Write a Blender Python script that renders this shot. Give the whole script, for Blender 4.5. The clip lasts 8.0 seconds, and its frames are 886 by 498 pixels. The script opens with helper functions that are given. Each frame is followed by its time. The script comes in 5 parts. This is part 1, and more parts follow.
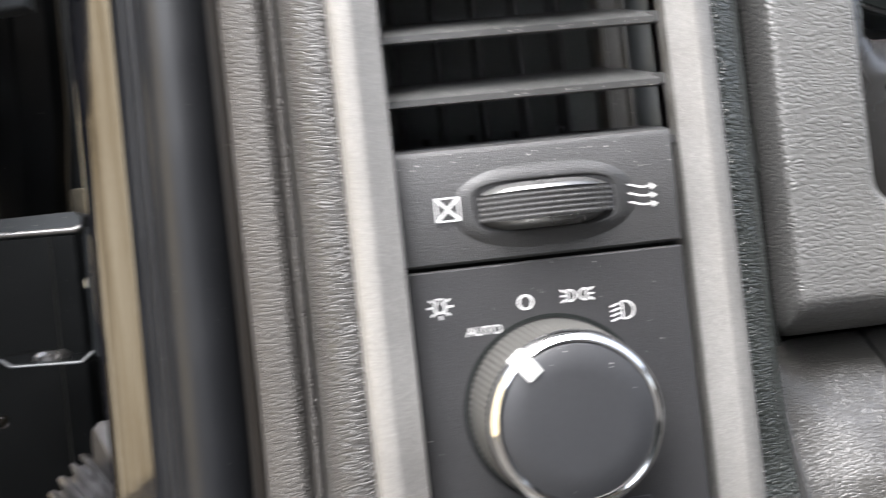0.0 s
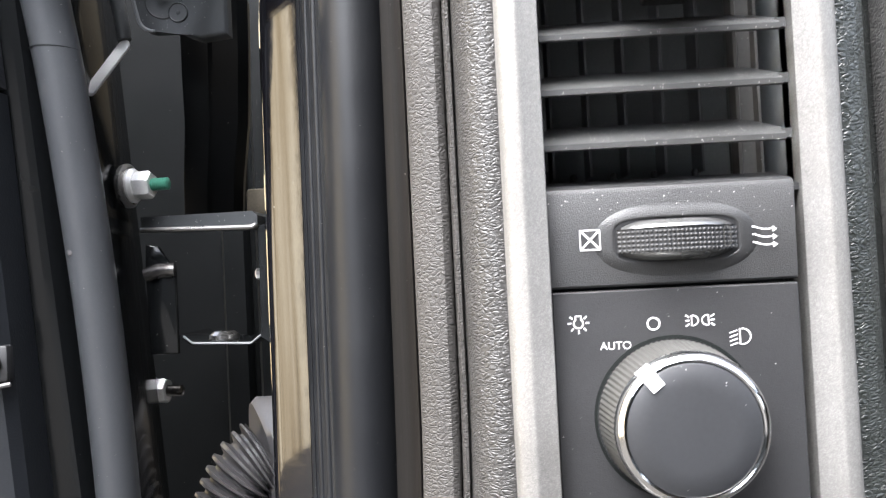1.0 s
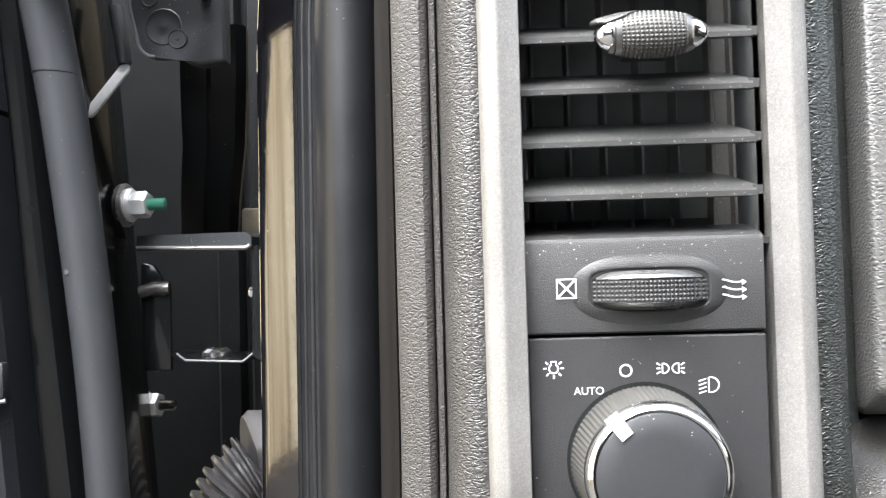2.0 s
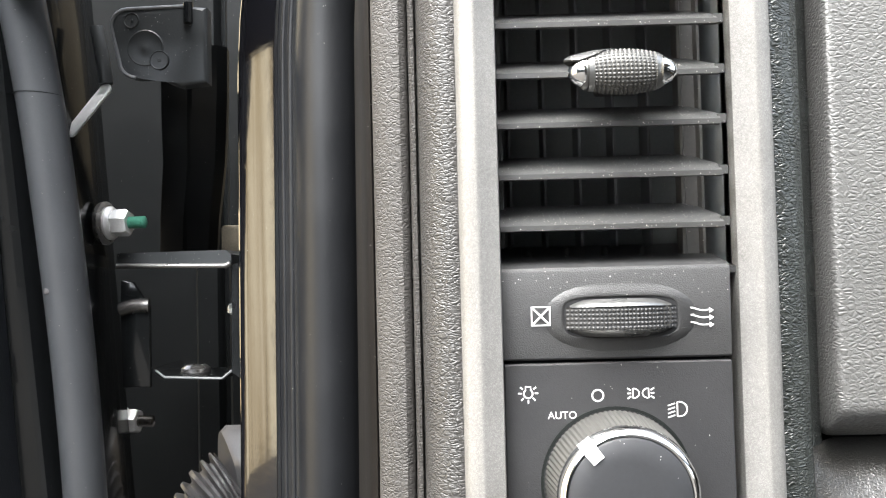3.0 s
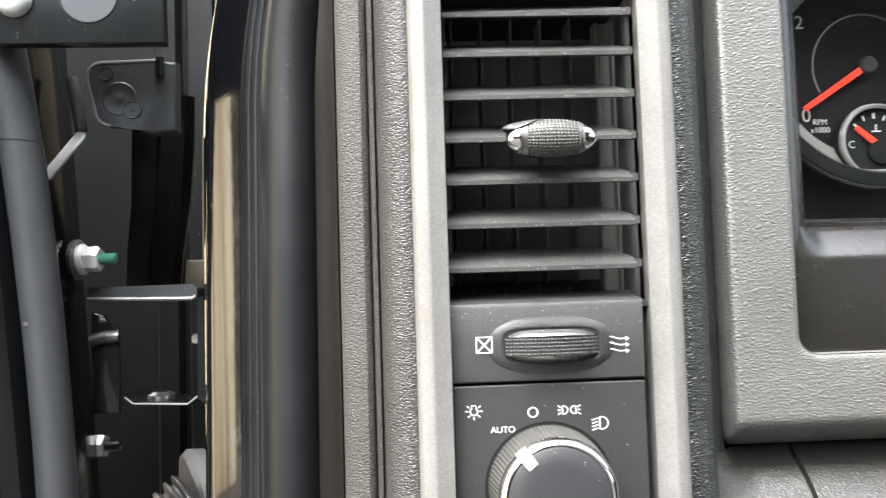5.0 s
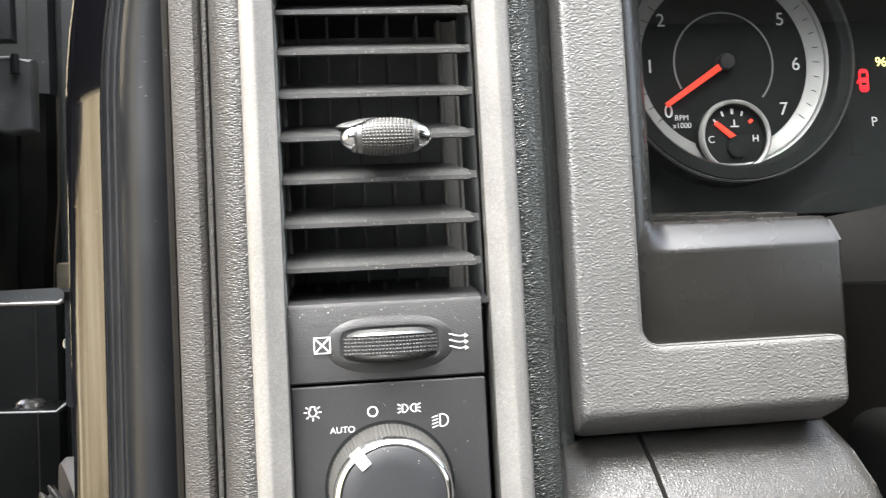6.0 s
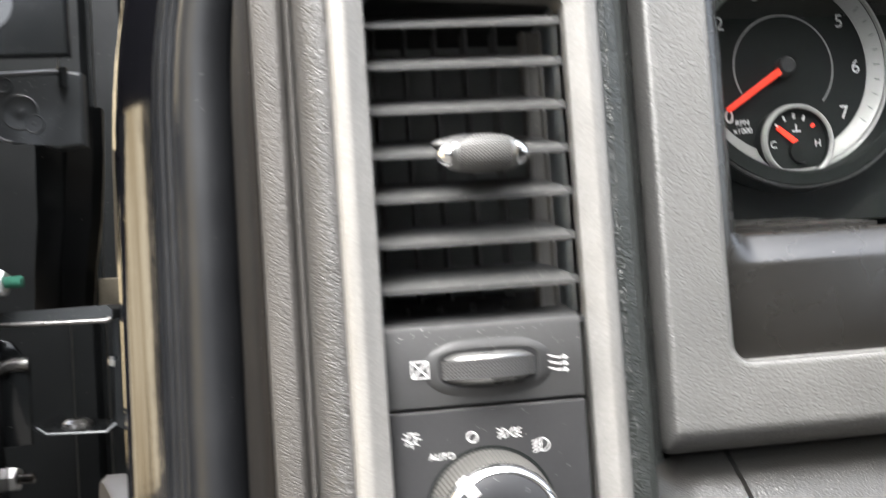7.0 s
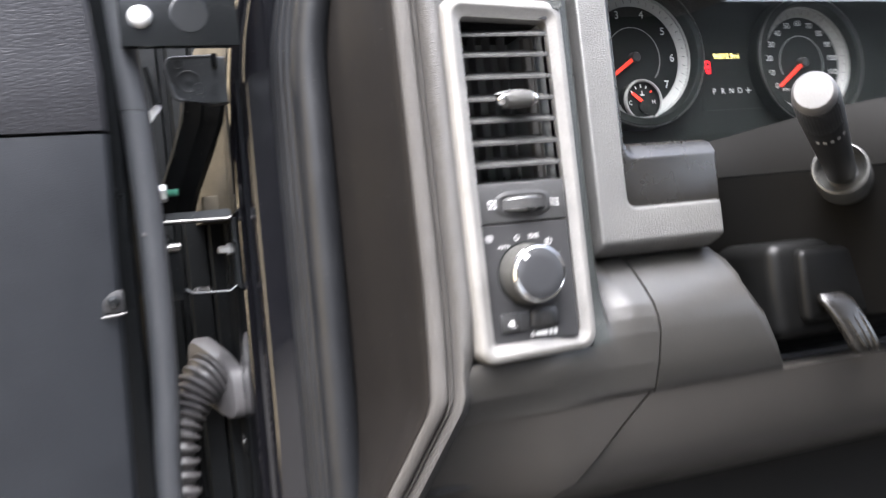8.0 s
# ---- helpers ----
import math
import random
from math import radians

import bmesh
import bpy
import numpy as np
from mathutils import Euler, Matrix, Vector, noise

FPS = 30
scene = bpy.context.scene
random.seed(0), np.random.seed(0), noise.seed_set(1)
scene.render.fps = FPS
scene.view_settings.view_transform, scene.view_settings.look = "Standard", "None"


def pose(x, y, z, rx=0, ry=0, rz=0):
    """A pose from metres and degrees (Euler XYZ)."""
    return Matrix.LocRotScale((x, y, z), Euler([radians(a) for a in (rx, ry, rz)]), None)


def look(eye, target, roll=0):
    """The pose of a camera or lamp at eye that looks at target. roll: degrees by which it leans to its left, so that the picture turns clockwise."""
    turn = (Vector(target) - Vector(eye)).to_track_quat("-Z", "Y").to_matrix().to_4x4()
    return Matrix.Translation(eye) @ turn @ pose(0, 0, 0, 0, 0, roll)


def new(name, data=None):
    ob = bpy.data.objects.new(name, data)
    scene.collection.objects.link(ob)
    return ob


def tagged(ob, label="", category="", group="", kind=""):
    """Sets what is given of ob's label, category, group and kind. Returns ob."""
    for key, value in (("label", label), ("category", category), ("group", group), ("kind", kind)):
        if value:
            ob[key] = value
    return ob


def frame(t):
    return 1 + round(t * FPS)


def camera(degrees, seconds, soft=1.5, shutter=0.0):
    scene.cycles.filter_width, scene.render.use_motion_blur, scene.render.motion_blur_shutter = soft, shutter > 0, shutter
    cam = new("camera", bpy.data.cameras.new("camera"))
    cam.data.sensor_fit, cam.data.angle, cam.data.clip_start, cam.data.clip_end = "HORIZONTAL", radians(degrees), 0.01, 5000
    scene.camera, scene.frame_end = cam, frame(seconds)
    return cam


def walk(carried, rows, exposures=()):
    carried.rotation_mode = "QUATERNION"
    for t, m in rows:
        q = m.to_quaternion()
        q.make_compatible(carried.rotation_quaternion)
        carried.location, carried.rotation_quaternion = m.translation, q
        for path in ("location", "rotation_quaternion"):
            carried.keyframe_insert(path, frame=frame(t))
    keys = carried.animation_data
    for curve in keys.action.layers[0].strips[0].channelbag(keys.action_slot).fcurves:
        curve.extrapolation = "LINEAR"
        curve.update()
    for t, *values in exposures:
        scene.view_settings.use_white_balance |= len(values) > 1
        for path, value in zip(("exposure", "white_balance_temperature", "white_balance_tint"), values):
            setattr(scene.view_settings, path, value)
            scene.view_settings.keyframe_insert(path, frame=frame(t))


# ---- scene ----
cam = camera(53.3, 8.0, 1.2, 0.5)
PATH = [
    (0, (-0.022, 0.009, 1.197), (0.182, 1.998, 1.234), -6.3),
    (0.3, (-0.036, -0.010, 1.198), (0.027, 1.989, 1.239), -4.8),
    (0.5, (-0.04, -0.016, 1.199), (-0.054, 1.983, 1.251), -3.9),
    (0.7, (-0.040, -0.023, 1.200), (-0.080, 1.976, 1.249), -3.6),
    (1, (-0.03, -0.03, 1.203), (-0.108, 1.967, 1.258), -2.8),
    (1.5, (-0.026, -0.038, 1.209), (-0.118, 1.959, 1.269), -1.7),
    (1.7, (-0.023, -0.038, 1.213), (-0.119, 1.959, 1.262), -1.6),
    (2.8, (-0.029, -0.048, 1.219), (-0.015, 1.95, 1.313), -1.4),
    (3, (-0.024, -0.048, 1.222), (-0.048, 1.951, 1.294), -1.4),
    (3.5, (-0.027, -0.049, 1.221), (-0.013, 1.95, 1.303), -1.5),
    (4, (-0.029, -0.052, 1.221), (-0.009, 1.945, 1.317), -1.4),
    (4.2, (-0.03, -0.055, 1.223), (-0.007, 1.941, 1.347), -1.4),
    (5.3, (-0.026, -0.101, 1.226), (0.124, 1.89, 1.346), -2.1),
    (5.5, (-0.02, -0.087, 1.221), (0.159, 1.901, 1.338), -2.3),
    (6, (0.006, -0.096, 1.226), (0.263, 1.884, 1.331), -3.0),
    (6.5, (0.009, -0.091, 1.223), (0.285, 1.888, 1.323), -3.8),
    (6.8, (-0.013, -0.078, 1.227), (0.284, 1.898, 1.322), -3.5),
    (7, (-0.03, -0.082, 1.237), (0.249, 1.896, 1.333), -3.9),
    (7.2, (-0.052, -0.122, 1.249), (0.251, 1.853, 1.336), -3.8),
    (7.3, (-0.062, -0.143, 1.243), (0.263, 1.828, 1.34), -3.9),
    (7.4, (-0.076, -0.163, 1.235), (0.315, 1.797, 1.325), -4.1),
    (7.5, (-0.086, -0.19, 1.223), (0.343, 1.762, 1.295), -4.7),
    (7.6, (-0.101, -0.212, 1.212), (0.393, 1.725, 1.280), -5.1),
    (7.7, (-0.123, -0.249, 1.202), (0.401, 1.68, 1.261), -5.4),
    (7.9, (-0.199, -0.324, 1.187), (0.424, 1.576, 1.217), -5.8),
    (8, (-0.25, -0.348, 1.174), (0.445, 1.528, 1.204), -6.3),
]
walk(cam, [(t, look(eye, target, roll)) for t, eye, target, roll in PATH],
     [(0, 2.8, 6250, 11), (1.0, 3.24, 6150, 11), (3.0, 3.18, 6350, 8), (7.0, 3.1, 6400, 9), (8.0, 3.27, 6150, 13)])
# ---- light ----
world = bpy.data.worlds.new("sky")
scene.world = world
world.use_nodes = True
wn, wl = world.node_tree.nodes, world.node_tree.links
sky = wn.new("ShaderNodeTexSky")
sky.sky_type, sky.sun_disc = "NISHITA", False
sky.sun_elevation, sky.sun_rotation = radians(62), radians(205)
sky.air_density, sky.dust_density, sky.ozone_density = 1.0, 4.0, 0.6
haze = wn.new("ShaderNodeHueSaturation")
haze.inputs["Saturation"].default_value = 0.45
wl.new(sky.outputs["Color"], haze.inputs["Color"])
wl.new(haze.outputs["Color"], wn["Background"].inputs["Color"])
wn["Background"].inputs["Strength"].default_value = 0.13

sun = new("sun", bpy.data.lights.new("sun", "SUN"))
sun.data.energy, sun.data.angle, sun.data.color = 2.0, radians(60), (1.0, 0.98, 0.95)
sun.matrix_world = look((-1.2, -2.3, 6.2), (0, 0.25, 1.2))


# ---- materials ----
def material(name, color, rough=0.5, metal=0.0, vary=0.12, grain=0.0, grain_size=0.0006, leather=0.0, cell=(0.003, 0.003, 0.0016),
             coat=0.0, dust=0.0, smudge=0.12, specular=0.5, emit=0.0, flake=900.0, sparkle=0.0, crease=0.15):
    """A node material in metres: two scales of colour change, grain or leather relief, dust specks."""
    m = bpy.data.materials.new(name)
    m.use_nodes = True
    nt = m.node_tree
    n, l = nt.nodes, nt.links
    b = n["Principled BSDF"]
    tc = n.new("ShaderNodeTexCoord")

    def noise_at(scale, detail=3.0):
        t = n.new("ShaderNodeTexNoise")
        t.inputs["Scale"].default_value, t.inputs["Detail"].default_value = scale, detail
        l.new(tc.outputs["Object"], t.inputs["Vector"])
        return t

    def math_node(op, a, c):
        t = n.new("ShaderNodeMath")
        t.operation = op
        for i, v in enumerate((a, c)):
            if isinstance(v, (int, float)):
                t.inputs[i].default_value = v
            else:
                l.new(v, t.inputs[i])
        return t.outputs[0]

    big, small = noise_at(35.0), noise_at(flake, 2.0)
    mixed = math_node("ADD", math_node("MULTIPLY", big.outputs["Fac"], 0.6), math_node("MULTIPLY", small.outputs["Fac"], 0.4))
    ramp = n.new("ShaderNodeValToRGB")
    lo, hi = 1 - vary, 1 + vary
    ramp.color_ramp.elements[0].position, ramp.color_ramp.elements[1].position = 0.3, 0.7
    ramp.color_ramp.elements[0].color = (*[min(1, c * lo) for c in color], 1)
    ramp.color_ramp.elements[1].color = (*[min(1, c * hi) for c in color], 1)
    l.new(mixed, ramp.inputs["Fac"])
    col = ramp.outputs["Color"]
    if sparkle:
        bits = n.new("ShaderNodeTexVoronoi")
        bits.inputs["Scale"].default_value = 5000.0
        l.new(tc.outputs["Object"], bits.inputs["Vector"])
        sep = n.new("ShaderNodeSeparateColor")
        l.new(bits.outputs["Color"], sep.inputs["Color"])
        bright = n.new("ShaderNodeHueSaturation")
        l.new(math_node("ADD", math_node("MULTIPLY", math_node("POWER", sep.outputs["Red"], 2.0), sparkle * 2), 1.0 - 0.7 * sparkle), bright.inputs["Value"])
        l.new(col, bright.inputs["Color"])
        col = bright.outputs["Color"]
    rgh = math_node("ADD", math_node("MULTIPLY", big.outputs["Fac"], smudge), rough - smudge / 2)
    if dust:
        specks = n.new("ShaderNodeTexVoronoi")
        specks.inputs["Scale"].default_value = 1000.0
        l.new(tc.outputs["Object"], specks.inputs["Vector"])
        rnd = n.new("ShaderNodeSeparateColor")
        l.new(specks.outputs["Color"], rnd.inputs["Color"])
        patch = noise_at(60.0, 4.0)
        size = math_node("MULTIPLY", math_node("ADD", math_node("MULTIPLY", rnd.outputs["Red"], 0.11), 0.05), 1.0 + 0.35 * dust)
        chance = math_node("MULTIPLY", patch.outputs["Fac"], 1.6 * dust)
        hit_speck = math_node("MULTIPLY", math_node("LESS_THAN", specks.outputs["Distance"], size), math_node("LESS_THAN", rnd.outputs["Green"], chance))
        mix = n.new("ShaderNodeMix")
        mix.data_type = "RGBA"
        mix.inputs["B"].default_value = (0.55, 0.53, 0.5, 1)
        l.new(hit_speck, mix.inputs["Factor"])
        l.new(col, mix.inputs["A"])
        col = mix.outputs["Result"]
    height, depth = None, 0.0
    if leather:
        mp = n.new("ShaderNodeMapping")
        mp.inputs["Scale"].default_value = tuple(1 / c for c in cell)
        warp = noise_at(300.0, 3.0)
        add = n.new("ShaderNodeMix")
        add.data_type = "VECTOR"
        add.inputs["Factor"].default_value = 0.0016
        l.new(tc.outputs["Object"], add.inputs["A"])
        l.new(warp.outputs["Color"], add.inputs["B"])
        l.new(add.outputs["Result"], mp.inputs["Vector"])
        creases = []
        for k, (scale, width) in enumerate(((1.0, crease), (1.9, 1.2 * crease))):
            t = n.new("ShaderNodeTexVoronoi")
            t.feature = "DISTANCE_TO_EDGE"
            t.inputs["Scale"].default_value = scale
            shifted = n.new("ShaderNodeMapping")
            shifted.inputs["Location"].default_value = (7.3 * k, 3.1 * k, 11.7 * k)
            l.new(mp.outputs["Vector"], shifted.inputs["Vector"])
            l.new(shifted.outputs["Vector"], t.inputs["Vector"])
            r = n.new("ShaderNodeMapRange")
            r.interpolation_type = "SMOOTHSTEP"
            r.inputs["From Max"].default_value = width
            l.new(t.outputs["Distance"], r.inputs["Value"])
            creases.append(r.outputs["Result"])
            if k == 0:
                pillow = math_node("MULTIPLY", t.outputs["Distance"], 0.3)
        # the finer network is shallower and comes and goes over the hide
        fade = noise_at(300.0, 1.0)
        mask = n.new("ShaderNodeMapRange")
        mask.inputs["From Min"].default_value, mask.inputs["From Max"].default_value = 0.35, 0.65
        mask.inputs["To Min"].default_value, mask.inputs["To Max"].default_value = 0.25, 0.8
        l.new(fade.outputs["Fac"], mask.inputs["Value"])
        fine = math_node("MAXIMUM", creases[1], mask.outputs["Result"])
        height = math_node("ADD", math_node("ADD", math_node("MINIMUM", creases[0], fine), pillow), math_node("MULTIPLY", small.outputs["Fac"], 0.1))
        depth = leather
    elif grain:
        g = noise_at(1.0 / grain_size, 4.0)
        height, depth = g.outputs["Fac"], grain
    if height is not None:
        bp = n.new("ShaderNodeBump")
        bp.inputs["Strength"].default_value, bp.inputs["Distance"].default_value = 1.0, depth
        l.new(height, bp.inputs["Height"])
        l.new(bp.outputs["Normal"], b.inputs["Normal"])
    l.new(col, b.inputs["Base Color"])
    l.new(rgh, b.inputs["Roughness"])
    b.inputs["Metallic"].default_value = metal
    b.inputs["Specular IOR Level"].default_value = specular
    b.inputs["Coat Weight"].default_value = coat
    b.inputs["Coat Roughness"].default_value = 0.04
    if emit:
        l.new(col, b.inputs["Emission Color"])
        b.inputs["Emission Strength"].default_value = emit
    return m


LEATHER = material("moulded leather grain", (0.051, 0.048, 0.045), 0.58, specular=0.35, crease=0.26, leather=0.00022, cell=(0.0023, 0.0023, 0.0012))
LEATHER_SIDE = material("moulded grain pad", (0.031, 0.034, 0.031), 0.3, crease=0.36, leather=0.00034, cell=(0.0027, 0.0027, 0.0012))
INNER_LEATHER = material("inner pad grain", (0.044, 0.0425, 0.041), 0.42, specular=0.45, crease=0.3, leather=0.00026, cell=(0.0026, 0.0026, 0.0011))
HOOD_SKIN = material("hood grain", (0.098, 0.0968, 0.093), 0.5, crease=0.42, leather=0.00023, cell=(0.0026, 0.0026, 0.0015))
LOWER_SKIN = material("lower dash grain", (0.033, 0.0316, 0.029), 0.29, vary=0.05, smudge=0.05, specular=0.6, crease=0.4, leather=0.0001, cell=(0.0015, 0.0015, 0.0010))
# Browner than LOWER_SKIN, in place of light thrown back by the ground.
KNEE_SKIN = material("knee panel plastic", (0.036, 0.0335, 0.0305), 0.4, vary=0.06, grain=0.00006, grain_size=0.0008)
CHANNEL_SKIN = material("smooth channel plastic", (0.028, 0.031, 0.03), 0.27, specular=0.8, grain=0.0001, grain_size=0.0006, dust=0.1)
SMOOTH_SKIN = material("fine grained plastic", (0.0115, 0.0106, 0.0092), 0.27, vary=0.06, specular=0.8, grain=0.0001, grain_size=0.0005, dust=0.05)
CAP_PLASTIC = material("end cap plastic", (0.0056, 0.0047, 0.0042), 0.6, specular=0.2, grain=0.00006, grain_size=0.0005, dust=0.06)
SILVER = material("satin silver paint", (0.192, 0.186, 0.176), 0.5, metal=0.15, grain=0.0001, grain_size=0.00035, vary=0.2, specular=0.4, sparkle=0.24)
BLACK_PLASTIC = material("matt black plastic", (0.028, 0.028, 0.028), 0.42, grain=0.00018, grain_size=0.0004, dust=0.09)
PLATE_PLASTIC = material("smooth black plate", (0.025, 0.025, 0.026), 0.47, grain=0.0001, grain_size=0.0004, dust=0.013)
FIN_PLASTIC = material("dusty fin plastic", (0.046, 0.046, 0.045), 0.34, grain=0.00009, grain_size=0.0004, dust=0.75)
# Black duct given a pale colour, in place of light inside the vent.
LIT_DUCT = material("dusty duct plastic with light painted in", (0.32, 0.34, 0.345), 0.5, dust=0.1)
LINK_PLASTIC = material("pale link plastic", (0.15, 0.148, 0.145), 0.4, dust=0.2)
DEEP_BLACK = material("unlit black plastic", (0.012, 0.012, 0.013), 0.5, dust=0.04)
KNURL = material("knurled soft plastic", (0.042, 0.041, 0.038), 0.36)
SKIRT = material("ribbed knob plastic", (0.055, 0.054, 0.05), 0.42)
WHEEL_BLACK = material("ribbed wheel plastic", (0.028, 0.028, 0.028), 0.4)
BAND = material("bright wheel edge", (0.17, 0.17, 0.165), 0.28, metal=0.8, vary=0.2)
# Dull copy of INNER_PAINT that stands in for shade in the hinge bay.
BAY_SHADE = material("inner paint dulled for the bay's shade", (0.0085, 0.0094, 0.0100), 0.4, specular=0.18, grain=0.0003, grain_size=0.02, dust=0.008)
LEAF_RIM = material("pale paint for worn edge and rim highlight", (0.13, 0.135, 0.14), 0.35)
CHROME = material("chrome", (0.8, 0.8, 0.8), 0.1, metal=1.0, vary=0.03, smudge=0.06)
CAP_BLACK = material("knob face plastic", (0.027, 0.028, 0.0305), 0.45, grain=0.00002, grain_size=0.0004, dust=0.04)
WHITE_INK = material("white print", (0.62, 0.62, 0.61), 0.6, vary=0.04)
RUBBER = material("black rubber", (0.0082, 0.0089, 0.0104), 0.42, specular=0.4, grain=0.00005, grain_size=0.001, dust=0.035, smudge=0.2)
TUBE_RUBBER = material("grey door rubber", (0.050, 0.053, 0.058), 0.34, specular=0.65, grain=0.00004, grain_size=0.002, dust=0.06)
PAINT = material("gloss black body paint", (0.004, 0.004, 0.005), 0.1, coat=1.0, grain=0.0003, grain_size=0.03, dust=0.01)
INNER_PAINT = material("black inner body paint", (0.0068, 0.0076, 0.0082), 0.25, specular=0.35, coat=0.4, grain=0.0003, grain_size=0.02, dust=0.012)
TAN_DUST_GLEAM = material("tan for dust and painted reflection", (0.09, 0.078, 0.058), 0.7, specular=0.15, vary=0.35)
LEAF_PAINT = material("grey-black hinge paint", (0.034, 0.037, 0.039), 0.42, specular=0.35, grain=0.00005, grain_size=0.001, dust=0.05)
STEEL = material("dark steel", (0.3, 0.29, 0.28), 0.28, metal=0.9, vary=0.25)
ZINC = material("zinc plated steel", (0.75, 0.75, 0.74), 0.35, metal=0.4, vary=0.1)
EDGE_GLINT = material("white of a painted glint", (0.9, 0.9, 0.89), 0.35, metal=0.15, vary=0.06)
GREEN_LOCK = material("green thread lock", (0.07, 0.24, 0.17), 0.4, vary=0.4)
BOOT_RUBBER = material("grey moulded rubber", (0.09, 0.086, 0.087), 0.38, grain=0.00006, grain_size=0.002, vary=0.2)
DOOR_SKIN = material("door trim grain", (0.011, 0.0128, 0.016), 0.46, crease=0.4, leather=0.00006, cell=(0.0024, 0.0024, 0.0016))
DOOR_TOP_SKIN = material("door top grain", (0.02, 0.0205, 0.024), 0.46, crease=0.35, leather=0.00016, cell=(0.008, 0.008, 0.0028))
# Vanes are lightened in colour as well, for light inside the vent.
VANE_PLASTIC = material("vane plastic", (0.2, 0.205, 0.208), 0.45)
# Column and recess colours are near black, in place of the wheel's shade.
SHROUD = material("column shroud, shade in colour", (0.0045, 0.0046, 0.0045), 0.42, specular=0.2, grain=0.0001, grain_size=0.001)
COLUMN_TOP = material("column cover, shade in colour", (0.0042, 0.0040, 0.0036), 0.6, specular=0.06, grain=0.0001, grain_size=0.001)
STALK_BLACK = material("stalk plastic", (0.014, 0.014, 0.0145), 0.4, grain=0.00008, grain_size=0.0006)
COLLAR_GREY = material("stalk collar plastic", (0.06, 0.06, 0.057), 0.3)
RECESS = material("recess trim, shade in colour", (0.0035, 0.0037, 0.0036), 0.55, specular=0.15, grain=0.0001, grain_size=0.001)
DIAL_BLACK = material("dial face", (0.0075, 0.009, 0.0083), 0.5, vary=0.05, specular=0.2)
BUTTON_GREY = material("satin grey button", (0.105, 0.102, 0.1), 0.5, metal=0.1)
DIAL_RING = material("dial ring silver", (0.24, 0.24, 0.233), 0.42, metal=0.2, vary=0.05)
RED = material("needle red", (0.72, 0.035, 0.015), 0.4, emit=0.12, vary=0.03)
RED_LAMP = material("warning lamp red", (0.8, 0.006, 0.012), 0.5, emit=0.3, vary=0.02)
AMBER_TEXT = material("amber display text", (0.8, 0.66, 0.2), 0.5, emit=0.5, vary=0.02)
LINER = material("headliner cloth", (0.28, 0.27, 0.25), 0.8, grain=0.0003, grain_size=0.002)
CABIN = material("cabin trim", (0.015, 0.015, 0.0145), 0.7, grain=0.0003, grain_size=0.002)
DARK_WALLS = material("dark wall grey", (0.035, 0.038, 0.035), 0.9, grain=0.02, grain_size=0.1, vary=0.4)
GROUND = material("ground darkened against bounce light", (0.034, 0.031, 0.027), 0.9, grain=0.004, grain_size=0.02, vary=0.25)


def clear_glass():
    m = bpy.data.materials.new("clear lens")
    m.use_nodes = True
    b = m.node_tree.nodes["Principled BSDF"]
    b.inputs["Base Color"].default_value = (0.97, 0.98, 0.98, 1)
    b.inputs["Transmission Weight"].default_value, b.inputs["Roughness"].default_value, b.inputs["IOR"].default_value = 1.0, 0.0, 1.46
    return m


LENS = clear_glass()


def glow_wall():
    """Unseen tan wall, made to glow and streaked for the jamb's reflection."""
    m = bpy.data.materials.new("glowing tan wall")
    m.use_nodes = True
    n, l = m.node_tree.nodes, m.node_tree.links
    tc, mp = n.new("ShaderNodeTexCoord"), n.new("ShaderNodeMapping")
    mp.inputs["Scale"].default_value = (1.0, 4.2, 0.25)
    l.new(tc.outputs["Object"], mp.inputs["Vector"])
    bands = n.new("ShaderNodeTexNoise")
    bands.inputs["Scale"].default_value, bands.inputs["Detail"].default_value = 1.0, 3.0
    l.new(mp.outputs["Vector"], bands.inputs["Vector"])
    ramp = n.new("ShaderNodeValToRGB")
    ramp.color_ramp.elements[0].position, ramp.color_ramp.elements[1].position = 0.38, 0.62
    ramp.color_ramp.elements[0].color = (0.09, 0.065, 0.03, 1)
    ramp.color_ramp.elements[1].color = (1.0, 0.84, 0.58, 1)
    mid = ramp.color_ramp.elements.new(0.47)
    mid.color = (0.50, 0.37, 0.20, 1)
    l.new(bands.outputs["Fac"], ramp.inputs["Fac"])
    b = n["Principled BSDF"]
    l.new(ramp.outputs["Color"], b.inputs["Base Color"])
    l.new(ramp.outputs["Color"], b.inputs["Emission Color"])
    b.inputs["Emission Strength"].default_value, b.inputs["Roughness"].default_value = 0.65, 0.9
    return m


TAN_GLOW = glow_wall()


# ---- builders ----
def thing(name, label, category, base, group="", kind=""):
    e = new(name)
    e.location = base
    e.empty_display_size = 0.01
    return tagged(e, label, category, group, kind)


def finish(name, bm, mat, smooth=35):
    bmesh.ops.recalc_face_normals(bm, faces=bm.faces)
    me = bpy.data.meshes.new(name)
    for f in bm.faces:
        f.smooth = True
    bm.to_mesh(me)
    bm.free()
    me.set_sharp_from_angle(angle=radians(smooth))
    me.materials.append(mat)
    return me


def part(name, bm, mat, parent, label="", smooth=35):
    """Links a bmesh as one mesh object under a thing or a part."""
    ob = new(name, finish(name, bm, mat, smooth))
    put_under(ob, parent)
    return tagged(ob, label)


def put_under(ob, parent):
    ob.parent = parent
    m = Matrix.Translation(parent.location) if parent.type == "EMPTY" else Matrix()
    ob.matrix_parent_inverse = m.inverted()


def single(name, bm, mat, label, category, kind="", smooth=35):
    return tagged(new(name, finish(name, bm, mat, smooth)), label, category, "", kind)


